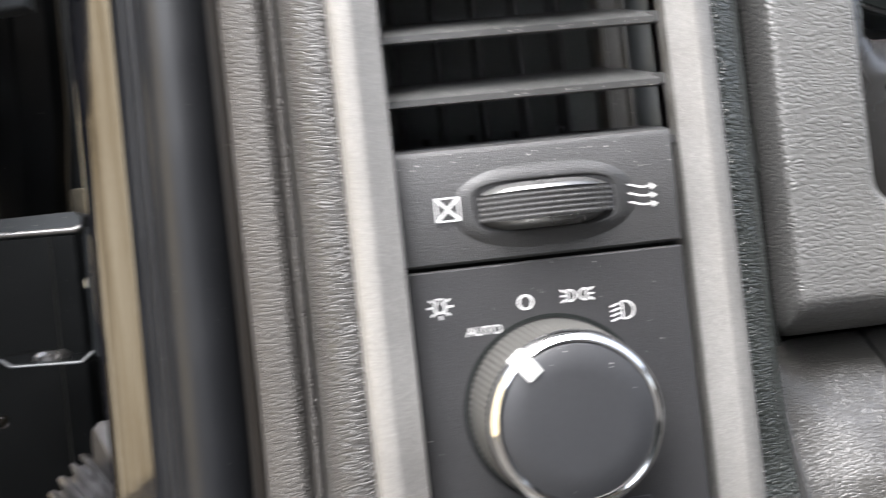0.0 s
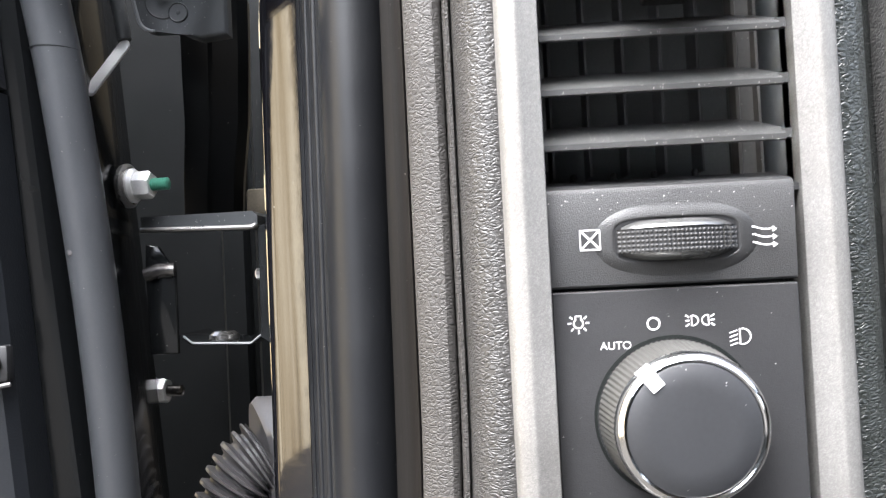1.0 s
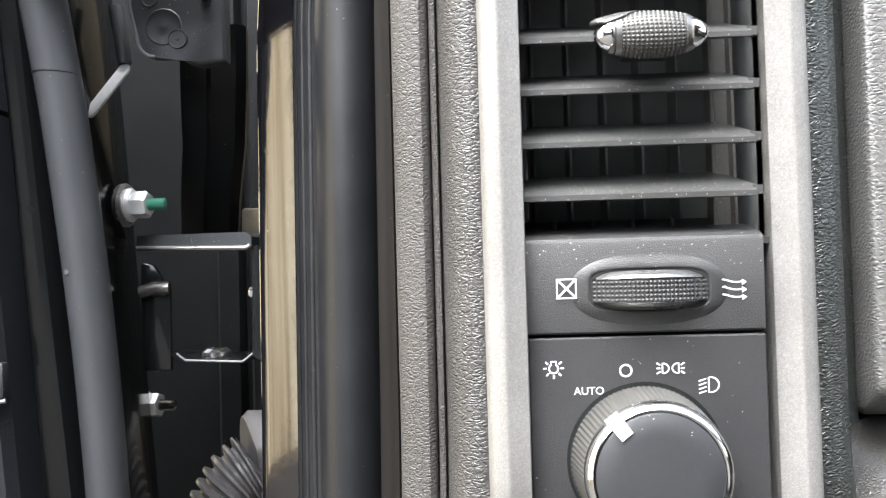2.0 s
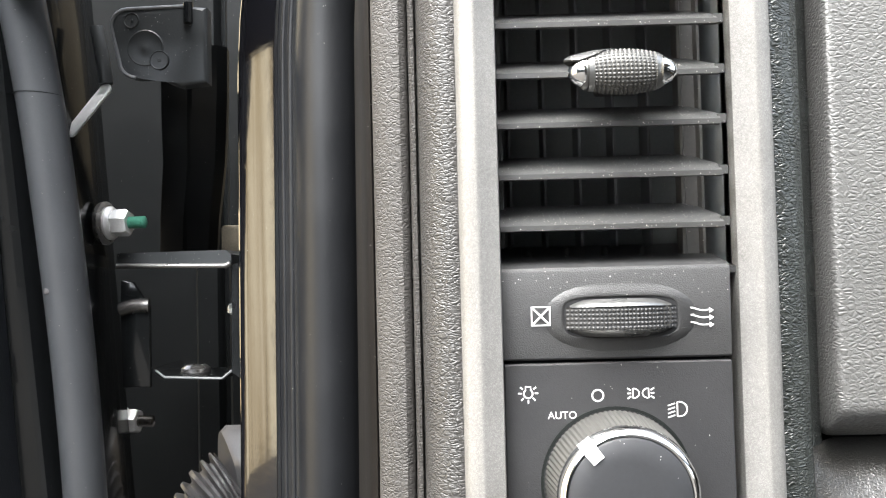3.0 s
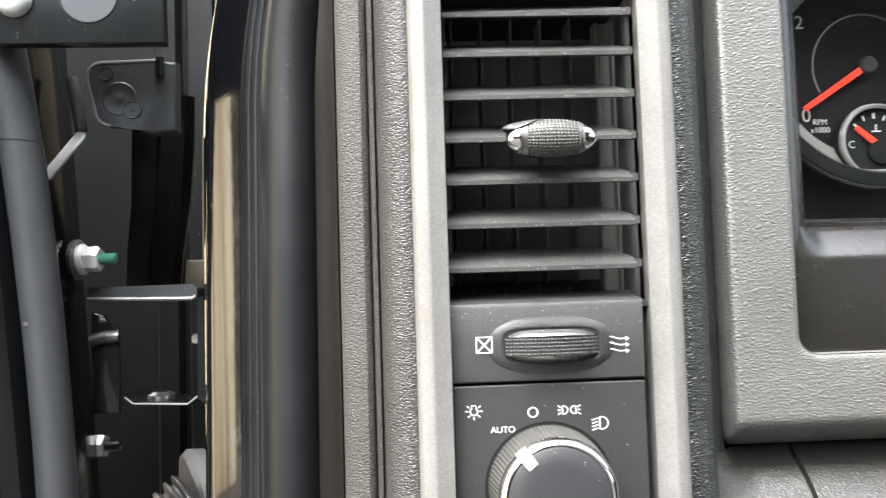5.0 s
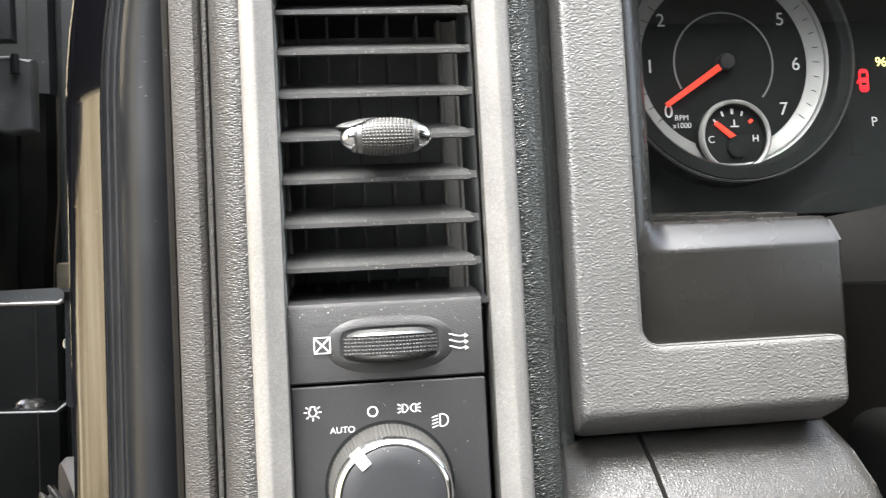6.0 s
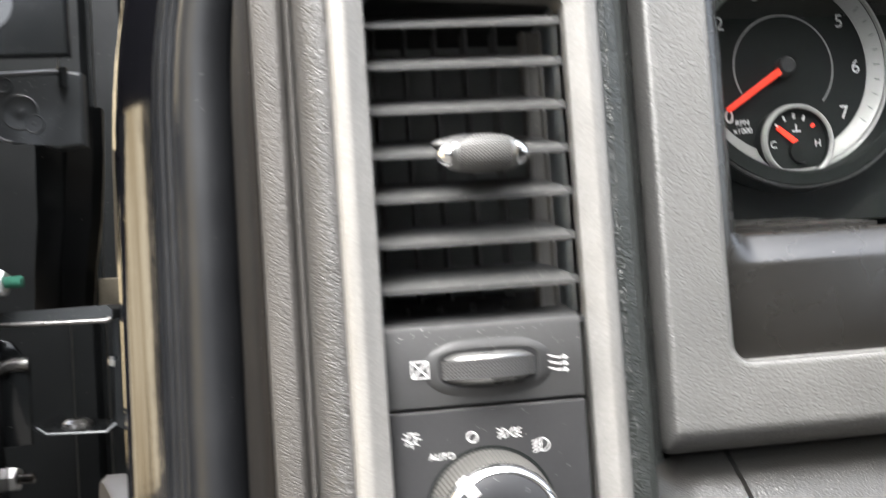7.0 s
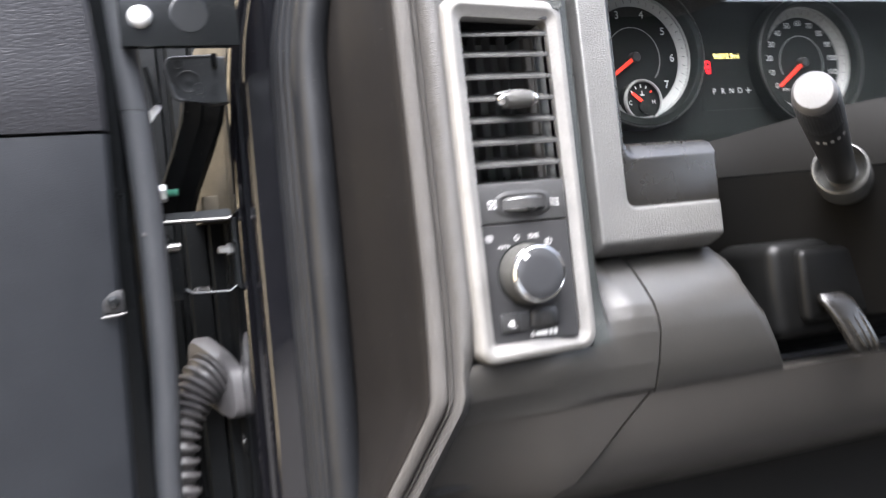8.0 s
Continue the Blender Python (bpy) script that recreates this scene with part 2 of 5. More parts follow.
def box(bm, x0, x1, y0, y1, z0, z1, bevel=0.0, seg=2):
    r = bmesh.ops.create_cube(bm, size=1.0)
    vs = r["verts"]
    for v in vs:
        v.co = Vector(((x0 + x1) / 2 + v.co.x * (x1 - x0), (y0 + y1) / 2 + v.co.y * (y1 - y0), (z0 + z1) / 2 + v.co.z * (z1 - z0)))
    if bevel:
        es = list({e for v in vs for e in v.link_edges})
        bmesh.ops.bevel(bm, geom=es, offset=bevel, segments=seg, affect="EDGES", profile=0.5)
    return bm


def loft(bm, rings, closed=True, caps=True):
    rows = [[bm.verts.new(p) for p in r] for r in rings]
    n = len(rows[0])
    for a, b in zip(rows, rows[1:]):
        for i in range(n if closed else n - 1):
            j = (i + 1) % n
            bm.faces.new((a[i], a[j], b[j], b[i]))
    if caps and closed:
        bm.faces.new(rows[0])
        bm.faces.new(rows[-1])
    return bm


def column_of(bm, outline, zs, shift=lambda z: (0.0, 0.0)):
    """A closed outline in plan, drawn up through the heights zs."""
    return loft(bm, [[(x + shift(z)[0], y + shift(z)[1], z) for x, y in outline] for z in zs])


def beam_of(bm, outline, xs):
    """A closed outline in (y, z), drawn along x. xs: two functions of z, or two numbers."""
    lo, hi = xs
    return loft(bm, [[(f(z) if callable(f) else f, y, z) for y, z in outline] for f in (lo, hi)])


def plate_of(bm, outline, y_front, y_back, round_edge=0.0, seg=3):
    """A closed outline in (x, z), as a slab with a rounded front edge."""
    bm2 = bmesh.new()
    loft(bm2, [[(x, y_front, z) for x, z in outline], [(x, y_back, z) for x, z in outline]])
    if round_edge:
        es = [e for e in bm2.edges if all(abs(v.co.y - y_front) < 1e-6 for v in e.verts)]
        bmesh.ops.bevel(bm2, geom=es, offset=round_edge, segments=seg, affect="EDGES", profile=0.5)
    join(bm, bm2)
    return bm


def inset(outline, d):
    """A closed counter-clockwise outline, drawn in by d."""
    out, n = [], len(outline)
    for i in range(n):
        a, p, c = (Vector(outline[(i + k) % n]) for k in (-1, 0, 1))
        e, f = (p - a).normalized(), (c - p).normalized()
        m = Vector((-e.y, e.x)) + Vector((-f.y, f.x))
        out.append(tuple(p + m * (2 * d / max(0.3, m.length_squared))))
    return out


def join(bm, other):
    tmp = bpy.data.meshes.new("tmp")
    other.to_mesh(tmp)
    other.free()
    bm.from_mesh(tmp)
    bpy.data.meshes.remove(tmp)
    return bm


def arc(cx, cz, r, a0, a1, n):
    return [(cx + r * math.cos(radians(a0 + (a1 - a0) * i / n)), cz + r * math.sin(radians(a0 + (a1 - a0) * i / n))) for i in range(n + 1)]


def round_rect(x0, x1, z0, z1, r, n=6):
    return (arc(x1 - r, z1 - r, r, 0, 90, n) + arc(x0 + r, z1 - r, r, 90, 180, n) + arc(x0 + r, z0 + r, r, 180, 270, n) + arc(x1 - r, z0 + r, r, 270, 360, n))


def frame_of(axis):
    """Three axes, the third along axis."""
    w = Vector(axis).normalized()
    u = w.orthogonal().normalized()
    return u, w.cross(u), w


def lathe(bm, origin, axis, profile, n=48, start=0.0, caps=True):
    """profile: (radius, distance along axis)."""
    u, v, w = frame_of(axis)
    o = Vector(origin)
    rings = []
    for r, h in profile:
        rings.append([o + w * h + (u * math.cos(2 * math.pi * i / n + start) + v * math.sin(2 * math.pi * i / n + start)) * max(r, 1e-6) for i in range(n)])
    return loft(bm, rings, caps=caps)


def tube(bm, pts, radius, n=16):
    pts = [Vector(p) for p in pts]
    rings = []
    u = None
    for i, p in enumerate(pts):
        d = (pts[min(i + 1, len(pts) - 1)] - pts[max(i - 1, 0)]).normalized()
        u = (d.orthogonal() if u is None else u - d * u.dot(d)).normalized()
        v = d.cross(u)
        r = radius[i] if isinstance(radius, (list, tuple)) else radius
        rings.append([p + (u * math.cos(2 * math.pi * k / n) + v * math.sin(2 * math.pi * k / n)) * r for k in range(n)])
    return loft(bm, rings)


def curve_through(pts, steps=6):
    """Points along a smooth line through pts."""
    pts = [Vector(p) for p in pts]
    out = []
    for i in range(len(pts) - 1):
        p0, p1, p2, p3 = pts[max(i - 1, 0)], pts[i], pts[i + 1], pts[min(i + 2, len(pts) - 1)]
        for k in range(steps):
            t = k / steps
            out.append(0.5 * ((2 * p1) + (p2 - p0) * t + (2 * p0 - 5 * p1 + 4 * p2 - p3) * t * t + (3 * p1 - p0 - 3 * p2 + p3) * t ** 3))
    return out + [pts[-1]]


def stroke(bm, pts, width, y, closed=False):
    """A printed line through (x, z) points on a plane that faces the driver."""
    pts = [Vector((x, z)) for x, z in pts]
    n = len(pts)
    sides = []
    for i, p in enumerate(pts):
        a = pts[(i - 1) % n] if closed or i else p
        b = pts[(i + 1) % n] if closed or i < n - 1 else p
        d = (b - a).normalized()
        k = Vector((-d.y, d.x)) * width / 2
        sides.append((bm.verts.new((p.x + k.x, y, p.y + k.y)), bm.verts.new((p.x - k.x, y, p.y - k.y))))
    for i in range(n if closed else n - 1):
        a, b = sides[i], sides[(i + 1) % n]
        bm.faces.new((a[0], b[0], b[1], a[1]))
    return bm


def disc(bm, x, z, r, y, n=40):
    bm.faces.new([bm.verts.new((x + r * math.cos(2 * math.pi * i / n), y, z + r * math.sin(2 * math.pi * i / n))) for i in range(n)])
    return bm


def lettering(name, text, x, y, z, size, mat, parent, label="", lean=0.0, wide=1.0):
    """Letters on a plane that faces the driver, centred at x, z."""
    cu = bpy.data.curves.new(name, "FONT")
    cu.body, cu.size, cu.align_x, cu.align_y = text, size, "CENTER", "CENTER"
    ob = bpy.data.objects.new(name, cu)
    scene.collection.objects.link(ob)
    me = bpy.data.meshes.new_from_object(ob.evaluated_get(bpy.context.evaluated_depsgraph_get()))
    scene.collection.objects.unlink(ob)
    bpy.data.objects.remove(ob)
    me.transform(pose(x, y, z, 90, lean, 0) @ Matrix.Diagonal((wide, 1, 1, 1)))
    me.materials.clear()
    me.materials.append(mat)
    o = new(name, me)
    put_under(o, parent)
    return tagged(o, label)
# ---- ground and cabin shell ----
# Ground colour is held dark, to cut the light it throws up.
bm = bmesh.new()
loft(bm, [[(-400, -400, 0), (400, -400, 0)], [(-400, 400, 0), (400, 400, 0)]], closed=False)
single("ground", bm, GROUND, "unseen ground outside the open door, darkened to cut its bounce", "ground", "structure")

# Added out of view: its glow gives the gloss jamb something tan to mirror.
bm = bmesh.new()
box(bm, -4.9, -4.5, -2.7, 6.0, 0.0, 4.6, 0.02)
single("backdrop_glow", bm, TAN_GLOW, "unseen glowing tan wall that the gloss jamb reflects", "backdrop", "structure")
# Unseen walls, added to cut sky light from the left and rear.
bm = bmesh.new()
box(bm, -7.4, 16.0, -11.0, -10.5, 0.0, 4.0, 0.02)
box(bm, -7.4, -7.0, -10.5, -2.0, 0.0, 4.0, 0.02)
box(bm, -9.4, -9.0, -11.0, 9.0, 0.0, 6.0, 0.02)
single("backdrop", bm, DARK_WALLS, "unseen dark walls that hold back low sky and darken reflections", "backdrop", "structure")

# Roof sheet out of view; its edges decide how much sky comes in.
bm = bmesh.new()
box(bm, -0.16, 1.7, -1.6, -0.28, 1.80, 1.84, 0.01)
single("ceiling", bm, LINER, "unseen pale roof sheet over the cab, edges set for the light", "ceiling", "structure")
bm = bmesh.new()
box(bm, -0.1, 1.7, -1.66, -1.6, 0.45, 1.84, 0.01)
single("wall_rear", bm, CABIN, "dark plain trim at the back of the cab", "wall", "structure")
bm = bmesh.new()
box(bm, 1.7, 1.76, -1.66, 0.9, 0.45, 1.2, 0.01)
single("wall_far_side", bm, CABIN, "dark plain trim of the far side of the cab", "wall", "structure")
bm = bmesh.new()
box(bm, -0.1, 1.7, -1.6, 0.9, 0.42, 0.46, 0.01)
single("floor", bm, CABIN, "dark carpeted cab floor in shade", "floor", "structure")
# Raised above the footwell only to keep windscreen light off the column.
bm = bmesh.new()
box(bm, -0.066, 1.7, 0.62, 0.66, 0.46, 1.45, 0.01)
single("wall_front", bm, CABIN, "dark bulkhead of the footwell, raised to block windscreen light", "wall", "structure")

# ---- dashboard ----
PANEL_Y = 0.225
Z_TOP = 1.455


def smooth(a, c, v):
    t = min(1.0, max(0.0, (v - a) / (c - a)))
    return t * t * (3 - 2 * t)


def pillar_rake(z):
    """The door pillar stands nearly upright and bends in towards the driver near its top."""
    bend = max(0.0, z - 1.33)
    return (0.012 * (z - 1.21) + 1.5 * bend * bend, -0.02 * (z - 1.21) - 1.2 * bend * bend)


def lower_sweep(z):
    """The lower dash sweeps outwards under the trim frame."""
    d = max(0.0, 1.074 - z)
    return (-0.44 * d - 0.0035 * min(1.0, max(0.0, (1.17 - z) / 0.09)) ** 2, 0.58 * d)


dash = thing("dashboard", "dark grey grained pickup dashboard with a soft pad surface", "dashboard", (0.1, 0.3, 0.95))
heights = [0.86 + i * (Z_TOP - 0.86) / 60 for i in range(61)]

bm = bmesh.new()
column_of(bm, [(-0.0496, 0.2450), (-0.0496, 0.2402), (-0.0490, 0.2386), (-0.0465, 0.2362), (-0.0425, 0.2342), (-0.0402, 0.2341), (-0.0386, 0.2352), (-0.0378, 0.2372),
               (-0.0376, 0.262), (-0.0496, 0.262)], heights, lower_sweep)
part("outer_pad", bm, LEATHER, dash, "grey leather-grained outer pad")
bm = bmesh.new()
column_of(bm, [(-0.0375, 0.2380), (-0.0371, 0.2356), (-0.0363, 0.2344), (-0.0354, 0.2347), (-0.0350, 0.2370), (-0.0350, 0.262), (-0.0375, 0.262)],
          heights, lower_sweep)
part("piping", bm, LEATHER, dash, "raised grey bead along the pad")
bm = bmesh.new()
rings = []
for z in heights:
    k, (sx, sy) = smooth(1.135, 1.080, z), lower_sweep(z)
    ring = [(-0.0349, 0.2378), (-0.0340, 0.2330), (-0.0324, 0.2280)]
    ring += [(x, y + k * e) for x, y, e in ((-0.0298, 0.2245, 0.0012), (-0.0265, 0.2227, 0.0050), (-0.0238, 0.2221, 0.0070), (-0.0218, 0.2228, 0.0080), (-0.0210, 0.2280, 0.0040))]
    rings.append([(x + sx, y + sy, z) for x, y in ring + [(-0.0210, 0.262), (-0.0349, 0.262)]])
loft(bm, rings)
part("inner_pad", bm, INNER_LEATHER, dash, "dark leather-grained inner pad")
bm = bmesh.new()
loft(bm, [[(x, y, z) for x, z in round_rect(-0.0225, 0.078, 1.352, Z_TOP, 0.002, 2)] for y in (0.2285, 0.262)])
part("top_pad", bm, LEATHER_SIDE, dash, "dark grained pad above the trim frame")

# shelf below the hood, in two pieces with an open joint
shelf = [(0.285, 1.1625), (0.2760, 1.1620), (0.2640, 1.1510), (0.2530, 1.1375), (0.2440, 1.1250), (0.2400, 1.1150), (0.2385, 1.1030), (0.2400, 1.0800), (0.2440, 1.0600), (0.2470, 1.0555), (0.285, 1.0555)]


def joint(z):
    return 0.1350 + 0.004 * math.sin(min(1, max(0, (1.1625 - z) / 0.055)) * math.pi / 2) - max(0, 1.100 - z) * 0.16


def shelf_y(z):
    pts = shelf[1:-1]
    for (y0, z0), (y1, z1) in zip(pts, pts[1:]):
        if z1 <= z <= z0:
            return y0 + (y1 - y0) * (z0 - z) / (z0 - z1)
    return pts[0][0] if z > pts[0][1] else pts[-1][0]


PAD_EDGE = [(0.0770, 0.2440), (0.0785, 0.2425), (0.0810, 0.2418), (0.0850, 0.2422), (0.0895, 0.2442), (0.0930, 0.2475), (0.0950, 0.2525), (0.0963, 0.2600), (0.0975, 0.2620)]


def fascia_y(x, z):
    """The skin under and beside the trim frame, running smoothly into the shelf."""
    low = 0.2255 + 0.0095 * smooth(1.10, 1.056, z)
    near = low + (shelf_y(z) - low) * smooth(0.030, 0.105, x)
    k = smooth(1.085, 1.172, z)
    crest = 0.2418
    floor_y = crest + 0.0202 * k
    high = floor_y + (shelf_y(z) - floor_y) * smooth(0.0965, 0.128 - 0.015 * k, x)
    for (xa, ya), (xb, yb) in zip(PAD_EDGE, PAD_EDGE[1:]):
        if xa <= x <= xb:
            high = ya + (yb - ya) * (x - xa) / (xb - xa)
            if x > 0.081:
                high = crest + (high - crest) * k
    return near + (high - near) * smooth(1.080, 1.150, z)


bm = bmesh.new()
grid = []
for i in range(62):
    z = 1.0565 + i * (1.162 - 1.0565) / 61
    x0, xm, x1 = -0.0212 - 0.0085 * smooth(1.110, 1.080, z) + lower_sweep(z)[0], 0.0931, joint(z) - 0.0011
    xs = [x0 + (xm - x0) * k / 60 for k in range(60)] + [xm + (x1 - xm) * k / 32 for k in range(33)]
    grid.append([bm.verts.new((x, fascia_y(x, z) + lower_sweep(z)[1] * smooth(0.075, -0.035, x), z)) for x in xs] + [bm.verts.new((x1, 0.287, z))])
for i, (a, b) in enumerate(zip(grid, grid[1:])):
    for k in range(len(a) - 1):
        if k >= 60 or i < 25:
            bm.faces.new((a[k], a[k + 1], b[k + 1], b[k]))
bmesh.ops.delete(bm, geom=[v for v in bm.verts if not v.link_faces], context="VERTS")
rim = [bm.verts.new((v.co.x, 0.287, v.co.z)) for v in grid[0][:-1]] + [grid[0][-1]]
for k in range(len(rim) - 2):
    bm.faces.new((grid[0][k], rim[k], rim[k + 1], grid[0][k + 1]))
bm.faces.new((grid[0][-2], rim[-2], rim[-1]))
part("fascia", bm, LOWER_SKIN, dash, "dark grained fascia below and beside the trim frame", smooth=60)

pad_heights = [1.0985 + i * 0.0012 for i in range(63)] + [1.18, 1.25, 1.35, Z_TOP]
bm = bmesh.new()
rings = []
for z in pad_heights:
    row = [(0.0772 + 0.0158 * k / 32, fascia_y(0.0772 + 0.0158 * k / 32, z), z) for k in range(33)]
    rings.append(row + [(0.0930, 0.287, z), (0.0772, 0.287, z)])
loft(bm, rings)
part("channel_pad", bm, LEATHER_SIDE, dash, "dark grained pad beside the instrument hood", smooth=60)
bm = bmesh.new()
rings = []
for z in [1.1615, 1.1640, 1.1665, 1.1690, 1.1720, 1.18, 1.25, 1.35, Z_TOP]:
    row = [(0.0931 + 0.0114 * k / 16, fascia_y(0.0931 + 0.0114 * k / 16, z), z) for k in range(17)]
    rings.append(row + [(0.1045, 0.287, z), (0.0931, 0.287, z)])
loft(bm, rings)
part("channel_floor", bm, CHANNEL_SKIN, dash, "smooth dark channel beside the instrument hood", smooth=60)


def column_edge(z):
    return 0.2235 + max(0, 1.1625 - z) * 0.22 + max(0, 1.1 - z) * 0.35


bm = bmesh.new()
beam_of(bm, shelf, (lambda z: joint(z) + 0.0011, column_edge))
es = [e for e in bm.edges if all(abs(v.co.x - column_edge(v.co.z)) < 1e-5 for v in e.verts) and min(v.co.y for v in e.verts) < 0.27]
bmesh.ops.bevel(bm, geom=es, offset=0.006, segments=4, affect="EDGES", profile=0.5)
part("shelf", bm, LOWER_SKIN, dash, "dark grained shelf below the instruments")

# knee panels
knee = [(0.30, 1.0553), (0.2472, 1.0553), (0.2500, 1.035), (0.2535, 1.015), (0.2600, 0.995), (0.2700, 0.981), (0.2850, 0.973), (0.32, 0.971), (0.32, 1.0)]


def knee_joint(z):
    return 0.1275 - (1.0545 - z) * 1.15


bm = bmesh.new()
rings = []
for i in range(33):
    ring = []
    for y, z in knee:
        lo, hi = -0.0297 + lower_sweep(z)[0], knee_joint(z) - 0.0010
        x = lo + (hi - lo) * i / 32
        tuck = lower_sweep(min(z, 1.0566))[1] * smooth(0.075, -0.035, x)
        ring.append((x, y - 0.2472 + fascia_y(x, 1.0566) + 0.0004 + tuck if y < 0.295 else y + tuck, min(z + 0.0010, 1.0563)))
    rings.append(ring)
loft(bm, rings)
part("side_knee_panel", bm, KNEE_SKIN, dash, "dark grained lower side panel")
bm = bmesh.new()
beam_of(bm, knee, (lambda z: knee_joint(z) + 0.0010, 0.9))
part("knee_panel", bm, KNEE_SKIN, dash, "dark grained knee panel under the column")
bm = bmesh.new()
box(bm, -0.05, 1.6, 0.285, 0.34, 1.0, 1.06)
box(bm, -0.05, 0.135, 0.33, 0.60, 0.9, 1.44)
box(bm, 0.10, 0.224, 0.2905, 0.33, 1.06, 1.20)
# Unseen block, added to keep front light off the steering column.
box(bm, 0.66, 1.6, 0.27, 0.60, 1.07, 1.44)
part("core", bm, DEEP_BLACK, dash, "unlit black dashboard core")
bm = bmesh.new()
box(bm, -0.05, 1.6, 0.398, 0.9, Z_TOP, 1.475, 0.006)
# Roof over the instruments, out of view, added to shade them.
box(bm, 0.10, 1.6, 0.262, 0.397, Z_TOP + 0.001, 1.474, 0.006)
part("dash_top", bm, LEATHER, dash, "dark grained dashboard top")

# ---- side end cap of the dashboard ----
def cap_shift(bm):
    """The cap follows the dash at its front edge and the raked pillar at its back."""
    for v in bm.verts:
        dx, dy = lower_sweep(v.co.z)
        k = min(1.0, max(0.0, (0.400 - v.co.y) / 0.151))
        rx, ry = pillar_rake(v.co.z)
        v.co.x += dx * k + rx * (1 - k)
        v.co.y += dy * k + ry * (1 - k)
    return bm


cap = thing("end_cap", "dark brown-grey plastic end cap of the dashboard", "end cap", (-0.06, 0.32, 0.86))
bm = bmesh.new()
column_of(bm, [(-0.0562, 0.2642), (-0.0520, 0.2640), (-0.0505, 0.300), (-0.0505, 0.400), (-0.0715, 0.400), (-0.0705, 0.372), (-0.0640, 0.325), (-0.0575, 0.275)], heights)
part("panel", cap_shift(bm), CAP_PLASTIC, cap, smooth=60)
bm = bmesh.new()
column_of(bm, [(-0.0562, 0.2640), (-0.0545, 0.2530), (-0.0530, 0.2462), (-0.0515, 0.2424), (-0.0503, 0.2406), (-0.0499, 0.2410), (-0.0499, 0.2640)], heights)
part("rolled_edge", cap_shift(bm), CAP_PLASTIC, cap, "dark rolled edge of the cap", smooth=60)

# ---- silver trim frame ----
bm = bmesh.new()
prof = [(0.0, 0.2285, 0), (0.0, 0.2196, 0), (0.03, 0.2178, 0), (0.46, 0.2148, 0), (0.52, 0.2142, 0), (0.58, 0.2141, 0), (0.84, 0.2149, 0), (0.92, 0.2158, 0), (0.975, 0.2180, 0), (1.0, 0.2220, 0), (1.0, 0.2420, 0)]
inner, outer = (-0.0098, 0.0650, 1.1115, 1.3432), (-0.0222, 0.0792, 1.0990, 1.3588)
rings = []
for s, y, _ in prof:
    x0, x1, z0, z1 = [a + (b - a) * s for a, b in zip(inner, outer)]
    rings.append([(x, y + 0.20 * max(0, x), z) for x, z in round_rect(x0, x1, z0, z1, 0.0045 + 0.0075 * s, 8)])
loft(bm, rings, caps=False)
single("trim_frame", bm, SILVER, "satin silver rounded trim frame round the vent and switches", "trim frame")

# ---- air vent ----
vent = thing("air_vent", "black dashboard air vent with seven dusty horizontal slats", "air vent", (0.026, 0.25, 1.225))
VX0, VX1 = -0.0096, 0.0610
bm = bmesh.new()
box(bm, VX0 - 0.002, VX0, 0.226, 0.300, 1.222, 1.346)
part("side_wall", bm, LIT_DUCT, vent)
bm = bmesh.new()
box(bm, VX1 + 0.004, VX1 + 0.006, 0.236, 0.300, 1.222, 1.346)
part("side_wall", bm, LIT_DUCT, vent)
bm = bmesh.new()
box(bm, VX0, VX1 + 0.004, 0.229, 0.300, 1.3445, 1.3465)
part("roof", bm, DEEP_BLACK, vent)
bm = bmesh.new()
loft(bm, [[(x, 0.232, 1.2245), (x, 0.300, 1.2345), (x, 0.300, 1.2325), (x, 0.232, 1.2225)] for x in (VX0, VX1 + 0.004)])
part("duct_floor", bm, BLACK_PLASTIC, vent)
bm = bmesh.new()
box(bm, VX0, VX1 + 0.004, 0.300, 0.303, 1.222, 1.346)
part("back", bm, LIT_DUCT, vent)

fin_z = [1.3322, 1.3172, 1.3012, 1.2854, 1.2697, 1.2537, 1.2377]


def fin_mesh():
    b = bmesh.new()
    # thin wedge, tilted up towards the back, with its far rear corner cut off
    def section(x, back):
        pts = [(0.0, -0.0010), (0.0, 0.0006), (0.0012, 0.0014), (back, 0.0014 + 0.41 * back), (back, 0.0004 + 0.41 * back), (0.0015, -0.0012)]
        return [(x, 0.2250 + u, v) for u, v in pts]
    loft(b, [section(-0.0094, 0.0160), (section(0.0500, 0.0160)), section(0.0545, 0.0125), section(0.0590, 0.0050), section(0.0597, 0.0030)])
    box(b, 0.0590, 0.0618, 0.2262, 0.2284, -0.0005, 0.0022)
    return finish("slat", b, FIN_PLASTIC)


fin = fin_mesh()
for z in fin_z:
    o = new("slat", fin)
    o.location = (0, 0, z)
    o.parent = vent
    o.matrix_parent_inverse = Matrix.Translation(vent.location).inverted()

for x in (-0.0030, 0.0095, 0.0220, 0.0345, 0.0470):
    bm = bmesh.new()
    box(bm, x - 0.0005, x + 0.0005, 0.2680, 0.282, 1.2330, 1.3440, 0.0002, 1)
    part("vane", bm, VANE_PLASTIC, vent)
bm = bmesh.new()
loft(bm, [[(x, y, z) for x, y in ((0.0522, 0.2500), (0.0524, 0.2464), (0.0534, 0.2461), (0.0542, 0.2482), (0.0582, 0.2482), (0.0590, 0.2461), (0.0600, 0.2464), (0.0602, 0.2500), (0.0602, 0.2530), (0.0522, 0.2530))] for z in (1.228, 1.335)])
part("link_bar", bm, LINK_PLASTIC, vent, "grey link bar behind the slats")
bm = bmesh.new()
box(bm, -0.0088, -0.0072, 0.2385, 0.2400, 1.232, 1.340, 0.0004, 1)
